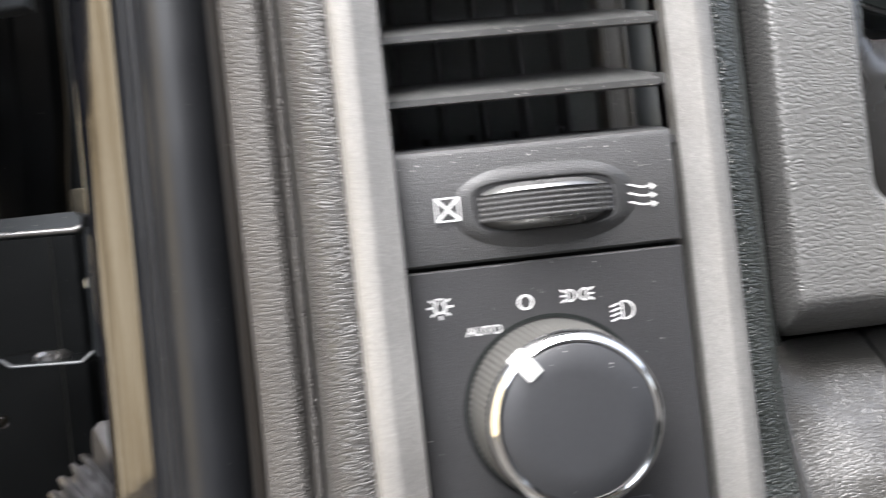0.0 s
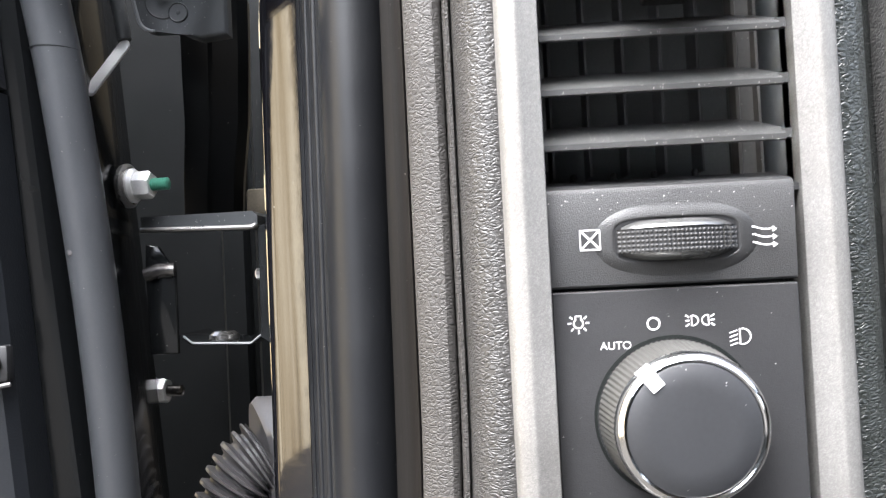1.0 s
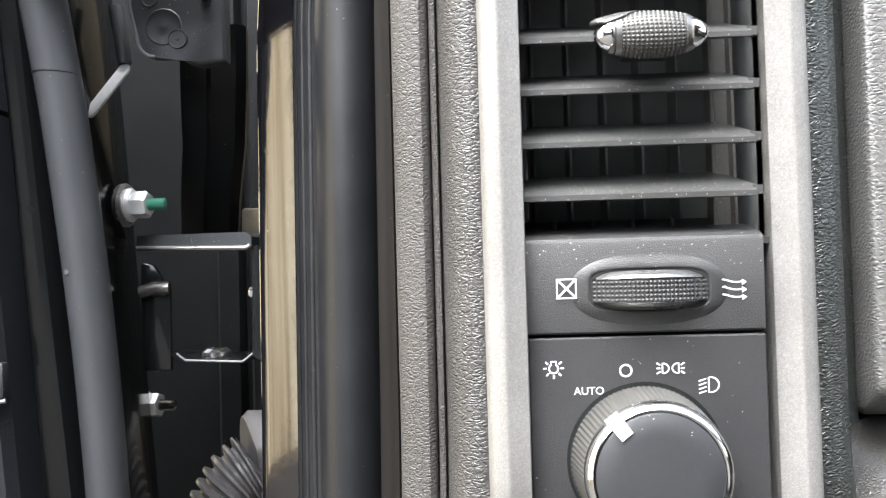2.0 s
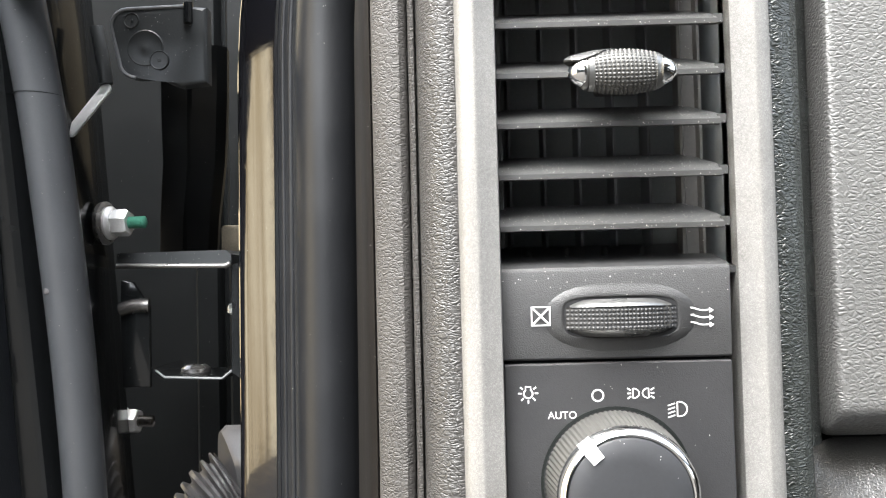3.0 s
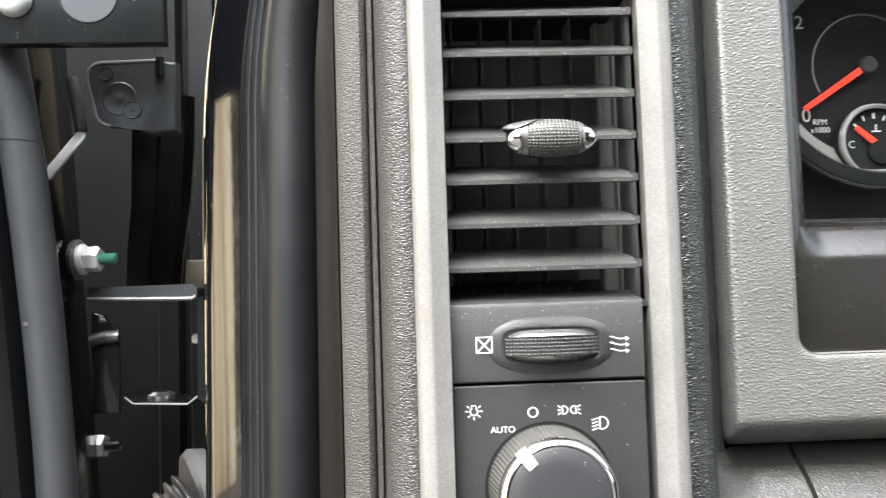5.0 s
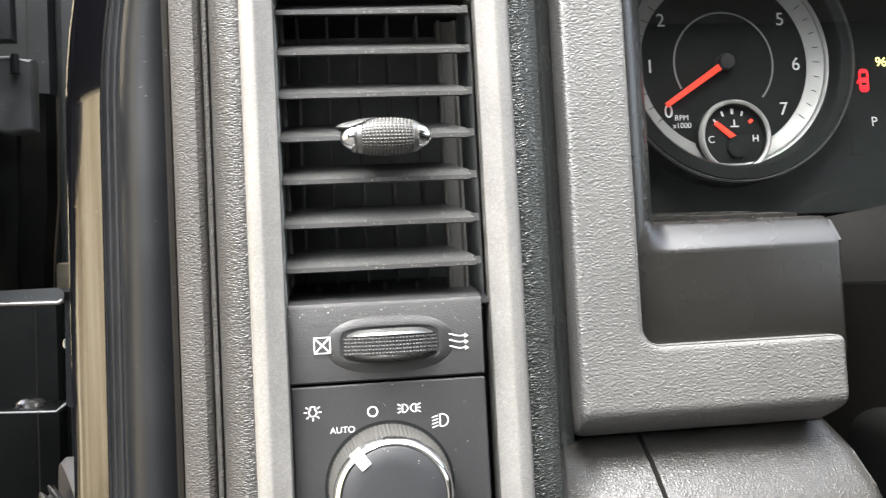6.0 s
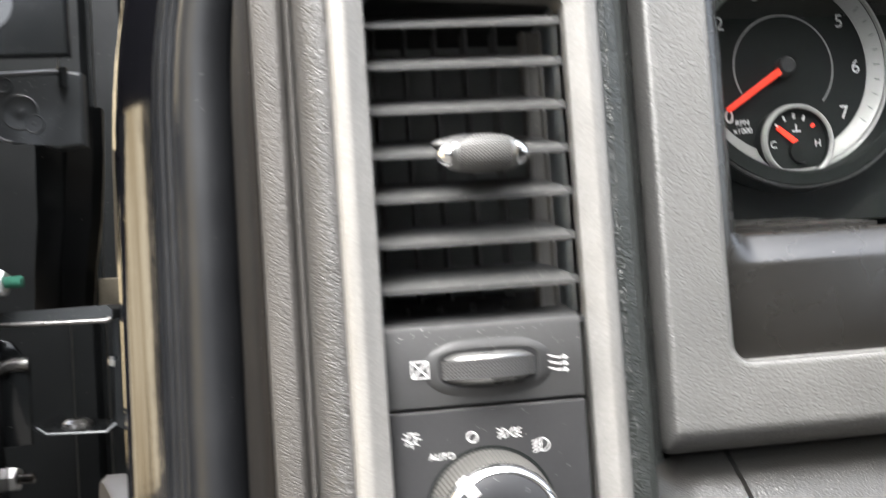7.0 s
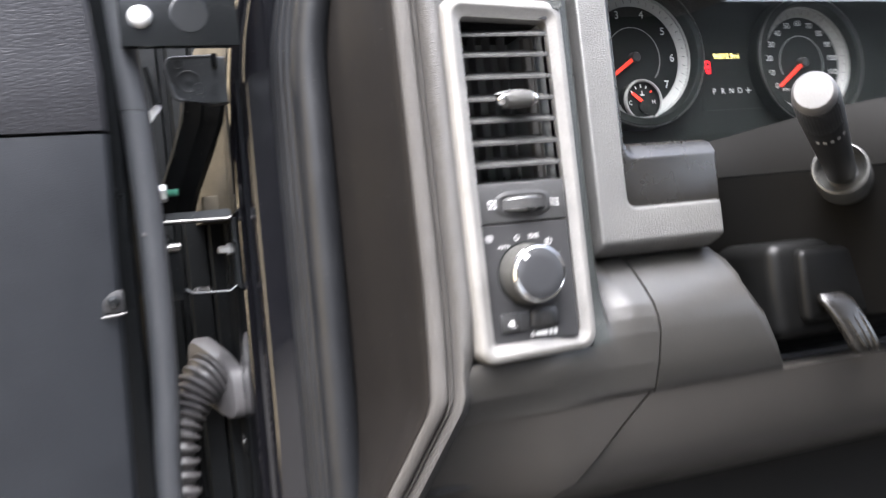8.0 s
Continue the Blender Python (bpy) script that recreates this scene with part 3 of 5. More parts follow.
part("tie_rod", bm, LINK_PLASTIC, vent, "thin grey tie rod behind the slats")
for i in range(4):
    bm = bmesh.new()
    lathe(bm, (0.0015 + i * 0.0128, 0.2520, 1.2290), (0, 0, 1), [(0.0011, 0), (0.0011, 0.0026), (0.0007, 0.0032)], 10)
    part("peg", bm, BLACK_PLASTIC, vent)

# adjuster on the middle slat: a barrel along x with a knurled grip and two bright tips
TZ, TY = 1.2838, 0.2175
bm = bmesh.new()
rows = []
nx, na = 57, 68
for i in range(nx + 1):
    t = i / nx
    x = 0.0194 + 0.0186 * t
    r = 0.0067 - 0.0011 * (2 * t - 1) ** 2
    ring = []
    for k in range(na * 2):
        a = 2 * math.pi * k / (na * 2)
        bump = 0.0003 if i % 4 in (1, 2) and k % 4 in (1, 2) else 0.0
        ring.append((x, TY + 0.78 * (r + bump) * math.cos(a), TZ + (r + bump) * math.sin(a)))
    rows.append(ring)
loft(bm, rows)
tab = part("adjuster", bm, KNURL, vent, "grey knurled barrel tab of the middle slat", smooth=20)
bm = bmesh.new()
rings = []
for x, r in ((0.0196, 0.0055), (0.0194, 0.0058), (0.0178, 0.0056), (0.0176, 0.0050), (0.0174, 0.0050), (0.0172, 0.0054), (0.0160, 0.0050), (0.0156, 0.0044)):
    rings.append([(x, TY + 0.80 * r * math.cos(math.pi * q / 18), TZ + r * math.sin(math.pi * q / 18)) for q in range(36)])
loft(bm, rings)
part("collar", bm, BAND, tab, "dark bright double collar")
bm = bmesh.new()
rings = []
for x, r in ((0.0378, 0.0055), (0.0380, 0.0058), (0.0392, 0.0054), (0.0406, 0.0046), (0.0410, 0.0042)):
    rings.append([(x, TY + 0.80 * r * math.cos(math.pi * q / 18), TZ + r * math.sin(math.pi * q / 18)) for q in range(36)])
loft(bm, rings)
part("collar", bm, BAND, tab, "dark bright end collar")
for x, s in ((0.0158, -1), (0.0408, 1)):
    bm = bmesh.new()
    lathe(bm, (x, TY - 0.0004, TZ), (s, 0, 0), [(0.0044, -0.001), (0.0044, 0.0), (0.0034, 0.0020), (0.0022, 0.0034), (0.0009, 0.0040), (0.0, 0.0041)], 28)
    part("tip", bm, CHROME, tab, "bright chrome tip")
bm = bmesh.new()
rings = []
for x, r, a0, a1 in ((0.0108, 0.0042, 70, 118), (0.0122, 0.0051, 40, 138), (0.0150, 0.0058, 25, 148), (0.0190, 0.0066, 25, 138), (0.0230, 0.0070, 35, 112), (0.0262, 0.0071, 50, 92)):
    pts = [(x, TY + 0.78 * r * math.cos(radians(a0 + (a1 - a0) * k / 10)), TZ + r * math.sin(radians(a0 + (a1 - a0) * k / 10))) for k in range(11)]
    rings.append(pts + [(x, TY + (y - TY) * 0.86, TZ + (z - TZ) * 0.86) for _, y, z in reversed(pts)])
loft(bm, rings)
part("grip_cap", bm, FIN_PLASTIC, tab, "speckled curved leaf of the tab", smooth=50)
bm = bmesh.new()
box(bm, 0.022, 0.036, 0.222, 0.235, TZ - 0.004, TZ + 0.004, 0.001)
part("clip", bm, BLACK_PLASTIC, tab)

# ---- vent thumbwheel module ----
ctrl = thing("vent_control", "black vent shut-off module with a ribbed thumbwheel", "vent control", (0.0256, 0.24, 1.1972))
CX, CZ = 0.0266, 1.2097
bm = bmesh.new()
beam_of(bm, [(0.2500, 1.1968), (0.2252, 1.1968), (0.2245, 1.1974), (0.2240, 1.2236), (0.2246, 1.2250), (0.2262, 1.2258), (0.2420, 1.2290), (0.2500, 1.2290)], (-0.0095, 0.0605))
part("body", bm, BLACK_PLASTIC, ctrl)


def oval(w, h, y, n=48, p=3.0):
    out = []
    for i in range(n):
        a = 2 * math.pi * i / n
        c, s = math.cos(a), math.sin(a)
        out.append((CX + w / 2 * math.copysign(abs(c) ** (2 / p), c), y, CZ + h / 2 * math.copysign(abs(s) ** (2 / p), s)))
    return out


bm = bmesh.new()
rings = []
for i in range(13):
    t = i / 12
    rise = 0.0011 * t * t * (3 - 2 * t)
    rings.append([(x, 0.22456 - (z - 1.1974) * 0.0191 - rise, z) for x, y, z in oval(0.0480 - 0.0124 * t, 0.0226 - 0.0100 * t, 0.0, p=2.0 + 2.5 * t)])
for w, h, dy in ((0.0350, 0.0122, 0.0002), (0.0347, 0.0119, 0.0012)):
    rings.append([(x, 0.22456 - (z - 1.1974) * 0.0191 - 0.0011 + dy, z) for x, y, z in oval(w, h, 0.0, p=4.6)])
loft(bm, rings, caps=False)
part("collar", bm, BLACK_PLASTIC, ctrl, "smooth swelling round the thumbwheel", smooth=80)
bm = bmesh.new()
bm.faces.new([bm.verts.new(p) for p in oval(0.0350, 0.0132, 0.2234, p=5.2)])
part("slot", bm, DEEP_BLACK, ctrl)


def wheel_y(x):
    return 0.2185 + (0.034 - math.sqrt(0.034 ** 2 - (x - CX) ** 2))


bm = bmesh.new()
rows = []
nu, nv = 110, 22
for j in range(nv):
    z = CZ - 0.0036 + 0.0068 * j / (nv - 1)
    row = []
    for i in range(nu):
        x = CX - 0.0168 + 0.0336 * i / (nu - 1)
        row.append((x, wheel_y(x) - (0.0003 if i % 4 in (1, 2) and j % 4 in (1, 2) else 0.0), z))
    rows.append(row)
loft(bm, rows, closed=False)
wheel = part("thumbwheel", bm, WHEEL_BLACK, ctrl, "ribbed black thumbwheel", smooth=15)
for s in (1, -1):
    bm = bmesh.new()
    xs = [CX - 0.0155 + 0.031 * i / 24 for i in range(25)]
    loft(bm, [[(x, wheel_y(x) + dy, CZ - 0.0002 + s * (0.0034 + dz) - s * 0.0012 * ((x - CX) / 0.0155) ** 4 * k) for x in xs] for dy, dz, k in ((0.0006, -0.0001, 0), (-0.0003, 0.0002, 0.3), (0.0001, 0.0010, 1), (0.0012, 0.0017, 1), (0.0030, 0.0024, 1))], closed=False)
    part("edge_band", bm, BAND, wheel, "bright edge band")
bm = bmesh.new()
stroke(bm, [(x + CX + 0.0136, z + CZ) for x, z in round_rect(-0.0009, 0.0009, -0.0028, 0.0028, 0.0008, 3)], 0.0003, wheel_y(CX + 0.0136) - 0.0006, True)
part("mark", bm, KNURL, wheel)
INK_Y = 0.22355
bm = bmesh.new()
bx, bz, bh = 0.0022, 1.2104, 0.0028
stroke(bm, [(bx - bh, bz - bh), (bx + bh, bz - bh), (bx + bh, bz + bh), (bx - bh, bz + bh)], 0.00056, INK_Y, True)
stroke(bm, [(bx - bh, bz - bh), (bx + bh, bz + bh)], 0.00056, INK_Y - 0.00005)
stroke(bm, [(bx - bh, bz + bh), (bx + bh, bz - bh)], 0.00056, INK_Y - 0.0001)
part("closed_symbol", bm, WHITE_INK, ctrl, "white crossed square symbol")
bm = bmesh.new()
for k in (-1, 0, 1):
    zc = 1.2090 + k * 0.0022
    stroke(bm, [(0.0480 + 0.0062 * i / 12, zc + 0.0005 - 0.0005 * i / 12 + 0.0003 * math.cos(math.pi * 1.7 * i / 12)) for i in range(13)], 0.00042, INK_Y)
    bm.faces.new([bm.verts.new(p) for p in ((0.0551, INK_Y, zc - 0.0001), (0.0537, INK_Y, zc + 0.0008), (0.0537, INK_Y, zc - 0.0010))])
part("airflow_symbol", bm, WHITE_INK, ctrl, "white three-arrow airflow symbol")

# ---- headlamp switch ----
sw = thing("headlamp_switch", "black headlamp switch plate with a large chrome-rimmed rotary knob", "switch", (0.0256, 0.235, 1.1125))
bm = bmesh.new()
box(bm, -0.0095, 0.0607, PANEL_Y, 0.245, 1.1105, 1.1958, 0.0005, 1)
part("plate", bm, PLATE_PLASTIC, sw)
KX, KZ = 0.0242, 1.1590
# A black ring on the plate paints the shadow round the knob.
bm = bmesh.new()
lathe(bm, (KX, 0, KZ), (0, 1, 0), [(0.0233, 0.2262), (0.0233, 0.22485), (0.0224, 0.22475), (0.0222, 0.2262)], 64)
part("gap_shade_ring", bm, DIAL_BLACK, sw)
bm = bmesh.new()
rings = []
for r, y in ((0.0219, 0.2262), (0.0217, 0.2235), (0.0203, 0.2070)):
    rings.append([(KX + (r + (0.0003 if i % 2 else 0.0)) * math.cos(math.pi * i / 90), y, KZ + (r + (0.0003 if i % 2 else 0.0)) * math.sin(math.pi * i / 90)) for i in range(180)])
loft(bm, rings)
knob = part("knob", bm, SKIRT, sw, "grey finely ribbed rotary knob", smooth=20)
bm = bmesh.new()
lathe(bm, (KX, 0, KZ), (0, 1, 0), [(0.0203, 0.2080), (0.0205, 0.2066), (0.0202, 0.2050), (0.0194, 0.2036), (0.0184, 0.2030), (0.0179, 0.2032), (0.0177, 0.2045)], 72)
part("rim", bm, CHROME, knob, "polished chrome rim")
bm = bmesh.new()
lathe(bm, (KX, 0, KZ), (0, 1, 0), [(0.0178, 0.2060), (0.0177, 0.2036), (0.0170, 0.2031), (0.0110, 0.2028), (0.0, 0.2027)], 64)
part("face", bm, CAP_BLACK, knob, "matt dark grey knob face")
a = radians(128)
u, w = Vector((math.cos(a), math.sin(a))), Vector((-math.sin(a), math.cos(a)))
bm = bmesh.new()
pts = [(0.0142, -0.0019), (0.0142, 0.0019), (0.0188, 0.0021), (0.0205, 0.0021), (0.0205, -0.0021), (0.0188, -0.0021)]
ys = [0.2024, 0.2024, 0.2024, 0.2045, 0.2045, 0.2024]
front = [bm.verts.new((KX + u.x * r + w.x * s, y, KZ + u.y * r + w.y * s)) for (r, s), y in zip(pts, ys)]
back = [bm.verts.new((KX + u.x * r + w.x * s, 0.2075, KZ + u.y * r + w.y * s)) for (r, s), y in zip(pts, ys)]
for i in range(6):
    bm.faces.new((front[i], front[(i + 1) % 6], back[(i + 1) % 6], back[i]))
bm.faces.new((front[0], front[1], front[2], front[5]))
bm.faces.new((front[2], front[3], front[4], front[5]))
part("pointer", bm, WHITE_INK, knob, "white pointer mark")

IY = PANEL_Y - 0.0002
bm = bmesh.new()
sx, sz = -0.0022, 1.1868
stroke(bm, arc(sx, sz - 0.0001, 0.00135, 120, 420, 20), 0.0005, IY)
stroke(bm, [(sx - 0.0008, sz + 0.0010), (sx - 0.0008, sz + 0.0020), (sx + 0.0008, sz + 0.0020), (sx + 0.0008, sz + 0.0010)], 0.00045, IY)
for k in (0, 180, -45, -135, -90, 38, 142):
    c, s = math.cos(radians(k)), math.sin(radians(k))
    stroke(bm, [(sx + 0.0020 * c, sz + 0.0020 * s), (sx + 0.0031 * c, sz + 0.0031 * s)], 0.0005, IY)
part("lamp_symbol", bm, WHITE_INK, sw, "white instrument lamp symbol")
lettering("auto_lettering", "AUTO", 0.0081, IY, 1.1798, 0.0032, WHITE_INK, sw, "white word AUTO")
bm = bmesh.new()
stroke(bm, arc(0.0191, 1.1857, 0.0017, 0, 345, 28), 0.0005, IY, True)
part("off_symbol", bm, WHITE_INK, sw, "white ring symbol")
bm = bmesh.new()
for s in (-1, 1):
    fx = 0.0323 + s * 0.0024
    stroke(bm, [(fx - s * 0.0019 * math.sin(radians(q)), 1.1861 + 0.0015 * math.cos(radians(q))) for q in range(0, 181, 15)], 0.0004, IY, True)
    for k in (-1, 0, 1):
        stroke(bm, [(fx + s * 0.0006, 1.1861 + k * 0.0009), (fx + s * 0.0017, 1.1861 + k * 0.0016)], 0.00045, IY)
part("parking_lamp_symbol", bm, WHITE_INK, sw, "white parking lamp symbol")
bm = bmesh.new()
stroke(bm, [(0.0433, 1.1832)] + [(0.0440 + 0.0023 * math.sin(radians(q)), 1.1810 + 0.0022 * math.cos(radians(q))) for q in range(0, 181, 15)] + [(0.0433, 1.1788)], 0.00042, IY, True)
for k in range(4):
    stroke(bm, [(0.0426, 1.1828 - k * 0.0012), (0.0404, 1.1821 - k * 0.0012)], 0.0004, IY)
part("headlamp_symbol", bm, WHITE_INK, sw, "white headlamp symbol")
bm = bmesh.new()
box(bm, -0.0010, 0.0138, 0.2226, 0.2262, 1.1195, 1.1325, 0.0008)
fog = part("fog_lamp_button", bm, BLACK_PLASTIC, sw, "black push button")
bm = bmesh.new()
FY = 0.2224
bm.faces.new([bm.verts.new((x, FY, z)) for x, z in arc(0.0068, 1.1252, 0.0019, 20, 200, 12) + [(0.0052, 1.1236), (0.0092, 1.1236)]])
stroke(bm, arc(0.0068, 1.1252, 0.0024, 40, 200, 12), 0.0005, FY - 0.0001)
for k in range(4):
    stroke(bm, [(0.0072 + k * 0.0010, 1.1233), (0.0070 + k * 0.0010, 1.1222)], 0.0005, FY)
part("fog_lamp_symbol", bm, WHITE_INK, fog, "white fog lamp symbol")
bm = bmesh.new()
box(bm, 0.0142, 0.0214, 0.2234, 0.2262, 1.1195, 1.1325, 0.0005)
part("blank", bm, BLACK_PLASTIC, sw)
bm = bmesh.new()
box(bm, 0.0220, 0.0452, 0.2246, 0.2262, 1.1190, 1.1345, 0.0004)
part("dimmer_slot", bm, DEEP_BLACK, sw)
bm = bmesh.new()
rings = []
for x in [0.0228 + 0.0214 * i / 40 for i in range(41)]:
    t = (x - 0.0335) / 0.0107
    k = max(0.0, 1 - t ** 4) ** 0.5
    rib = 0.0003 if abs(t) < 0.45 and int(round((x - 0.0228) / 0.000535)) % 2 else 0.0
    rings.append([(x, 0.2252 - 0.0012 - 0.0030 * k * c - rib, 1.1268 + (0.0030 + 0.0042 * k) * h) for c, h in ((0.0, -1.0), (0.6, -0.86), (0.9, -0.5), (1.0, 0.0), (0.9, 0.5), (0.6, 0.86), (0.0, 1.0))] + [(x, 0.2255, 1.1268 + 0.0040), (x, 0.2255, 1.1268 - 0.0040)])
loft(bm, rings)
part("dimmer_wheel", bm, BLACK_PLASTIC, sw, "rounded black dimmer wheel", smooth=50)
bm = bmesh.new()
stroke(bm, [(0.0232 + 0.0010 * math.cos(radians(q)), 1.1158 + 0.0016 * math.sin(radians(q))) for q in range(0, 360, 20)], 0.0006, IY, True)
bm.faces.new([bm.verts.new(p) for p in ((0.0256, IY, 1.1148), (0.0352, IY, 1.1142), (0.0352, IY, 1.1178), (0.0256, IY, 1.1170))])
for x in (0.0364, 0.0402):
    bm.faces.new([bm.verts.new((x + dx, IY, 1.1161 + dz)) for dx, dz in ((0, -0.0019), (0.0028, -0.0019), (0.0028, 0.0019), (0, 0.0019))])
part("dimmer_scale", bm, WHITE_INK, sw, "white brightness scale marks")

# ---- instrument hood ----
hood = thing("instrument_hood", "grey leather-grained hood frame round the instruments", "instrument hood", (0.16, 0.26, 1.162))
HY = 0.2525
HX0, HX1, HI = 0.1045, 0.2205, 0.1318
HZ = 1.1634
out = [(HX0, Z_TOP)] + arc(HX0 + 0.0045, HZ + 0.0045, 0.0045, 180, 270, 8) + [(HX1 - 0.0085, HZ), (HX1 - 0.0055, HZ + 0.0012), (HX1 - 0.0008, HZ + 0.0075)] + arc(HX1 - 0.0035, HZ + 0.0105, 0.0035, -20, 0, 2) \
    + arc(HX1 - 0.0035, 1.2010 - 0.0035, 0.0035, 0, 90, 6) + arc(HI + 0.008, 1.2010 + 0.008, 0.008, 270, 180, 10) + [(HI, Z_TOP)]


bm = bmesh.new()
rings = [[(x, 0.290, z) for x, z in out]]
for d, y in ((0.0, 0.0030), (0.0003, 0.0016), (0.0010, 0.0006), (0.0020, 0.0001), (0.0030, 0.0)):
    rings.append([(x, HY + y, z) for x, z in inset(out, d)])
loft(bm, rings)
# the face turns back under along its foot
for i in range(18):
    bmesh.ops.bisect_plane(bm, geom=bm.verts[:] + bm.edges[:] + bm.faces[:], plane_co=(0, 0, 1.1655 + i * 0.0010), plane_no=(0, 0, 1))
for v in bm.verts:
    if v.co.y < 0.27:
        v.co.y += 0.0165 * max(0.0, (1.1765 - v.co.z) / 0.0131) ** 2.0
part("hood_frame", bm, HOOD_SKIN, hood, smooth=50)
bm = bmesh.new()
lip = [(HX1 - 0.0040, HY + 0.0014, 1.2008)] + [(x - 0.0002, HY + 0.0014, z - 0.0002) for x, z in arc(HI + 0.008, 1.2010 + 0.008, 0.008, 270, 180, 10)] + [(HI - 0.0002, HY + 0.0014, Z_TOP)]
tube(bm, lip, 0.0003, 8)
part("inner_lip", bm, HOOD_SKIN, hood, "fine lip round the opening", smooth=60)

# ---- recessed liner between the hood and the instruments ----
liner = thing("instrument_liner", "dark grey plastic liner below and beside the gauges", "liner", (0.18, 0.28, 1.2))
bm = bmesh.new()
ledge = [(0.2900, 1.190), (0.2610, 1.190), (0.2605, 1.2382), (0.2608, 1.2398), (0.2615, 1.2412), (0.2650, 1.2460), (0.2688, 1.2508), (0.2700, 1.2520), (0.2720, 1.2530), (0.30, 1.2542)]
rings = []
for x in (0.128, 0.1385, 0.1400, 0.1415, 0.1430, 0.1445, 0.1460, 0.1475, 0.1490, 0.1510, 0.2268):
    k = 0.25 + 0.75 * smooth(0.1385, 0.1500, x)
    rings.append([(x, y if y > 0.28 else 0.2605 + (y - 0.2605) * k, z) for y, z in ledge])
loft(bm, rings)
es = [e for e in bm.edges if all(abs(v.co.x - 0.2268) < 1e-5 for v in e.verts)]
bmesh.ops.bevel(bm, geom=es, offset=0.003, segments=3, affect="EDGES", profile=0.5)
part("lower_liner", bm, SMOOTH_SKIN, liner)
bm = bmesh.new()
column_of(bm, [(0.126, 0.2612), (0.1350, 0.2612), (0.1385, 0.2625), (0.1425, 0.2665), (0.1475, 0.2760), (0.1560, 0.2980), (0.1760, 0.3720), (0.1740, 0.3780), (0.126, 0.3780)], [1.21, 1.3, Z_TOP])
part("side_liner", bm, SMOOTH_SKIN, liner)
bm = bmesh.new()
loft(bm, [[(x, 0.290, 1.2560), (x, 0.380, 1.2660), (x, 0.380, 1.2400), (x, 0.290, 1.2400)] for x in (0.15, 0.2235)])
part("sill", bm, SMOOTH_SKIN, liner)

# ---- instrument cluster ----
cluster = thing("instrument_cluster", "black instrument cluster with silver-ringed gauges and red needles", "instrument cluster", (0.34, 0.38, 1.262))
GY = 0.3780
bm = bmesh.new()
box(bm, 0.150, 0.62, GY, 0.40, 1.262, Z_TOP)
part("backing", bm, DIAL_BLACK, cluster)


def ring_band(cx, cz, r0, r1, a0, a1, y0, y1, n=72):
    """A sloping ring from radius r0 at y0 to r1 at y1, between two angles."""
    b = bmesh.new()
    loft(b, [[(cx + r * math.cos(radians(a0 + (a1 - a0) * i / n)), y, cz + r * math.sin(radians(a0 + (a1 - a0) * i / n))) for i in range(n + 1)]
             for r, y in ((r0, y0), (r0 + 0.25 * (r1 - r0), y0 - 0.0006), (r1 - 0.0012, y1), (r1, y1 + 0.0016), (r1, GY))], closed=False)
    return b


def needle_mesh(cx, cz, angle, length, width, y, tail=0.0):
    b = bmesh.new()
    c, s = math.cos(radians(angle)), math.sin(radians(angle))
    def at(r, k, yy):
        return (cx + c * r - s * k, yy, cz + s * r + c * k)
    loft(b, [[at(tail, -width / 2, y), at(tail, width / 2, y), at(tail, width / 2, y + 0.0012), at(tail, -width / 2, y + 0.0012)],
             [at(length, -width / 2.6, y), at(length, width / 2.6, y), at(length, width / 2.6, y + 0.0012), at(length, -width / 2.6, y + 0.0012)]])
    return b


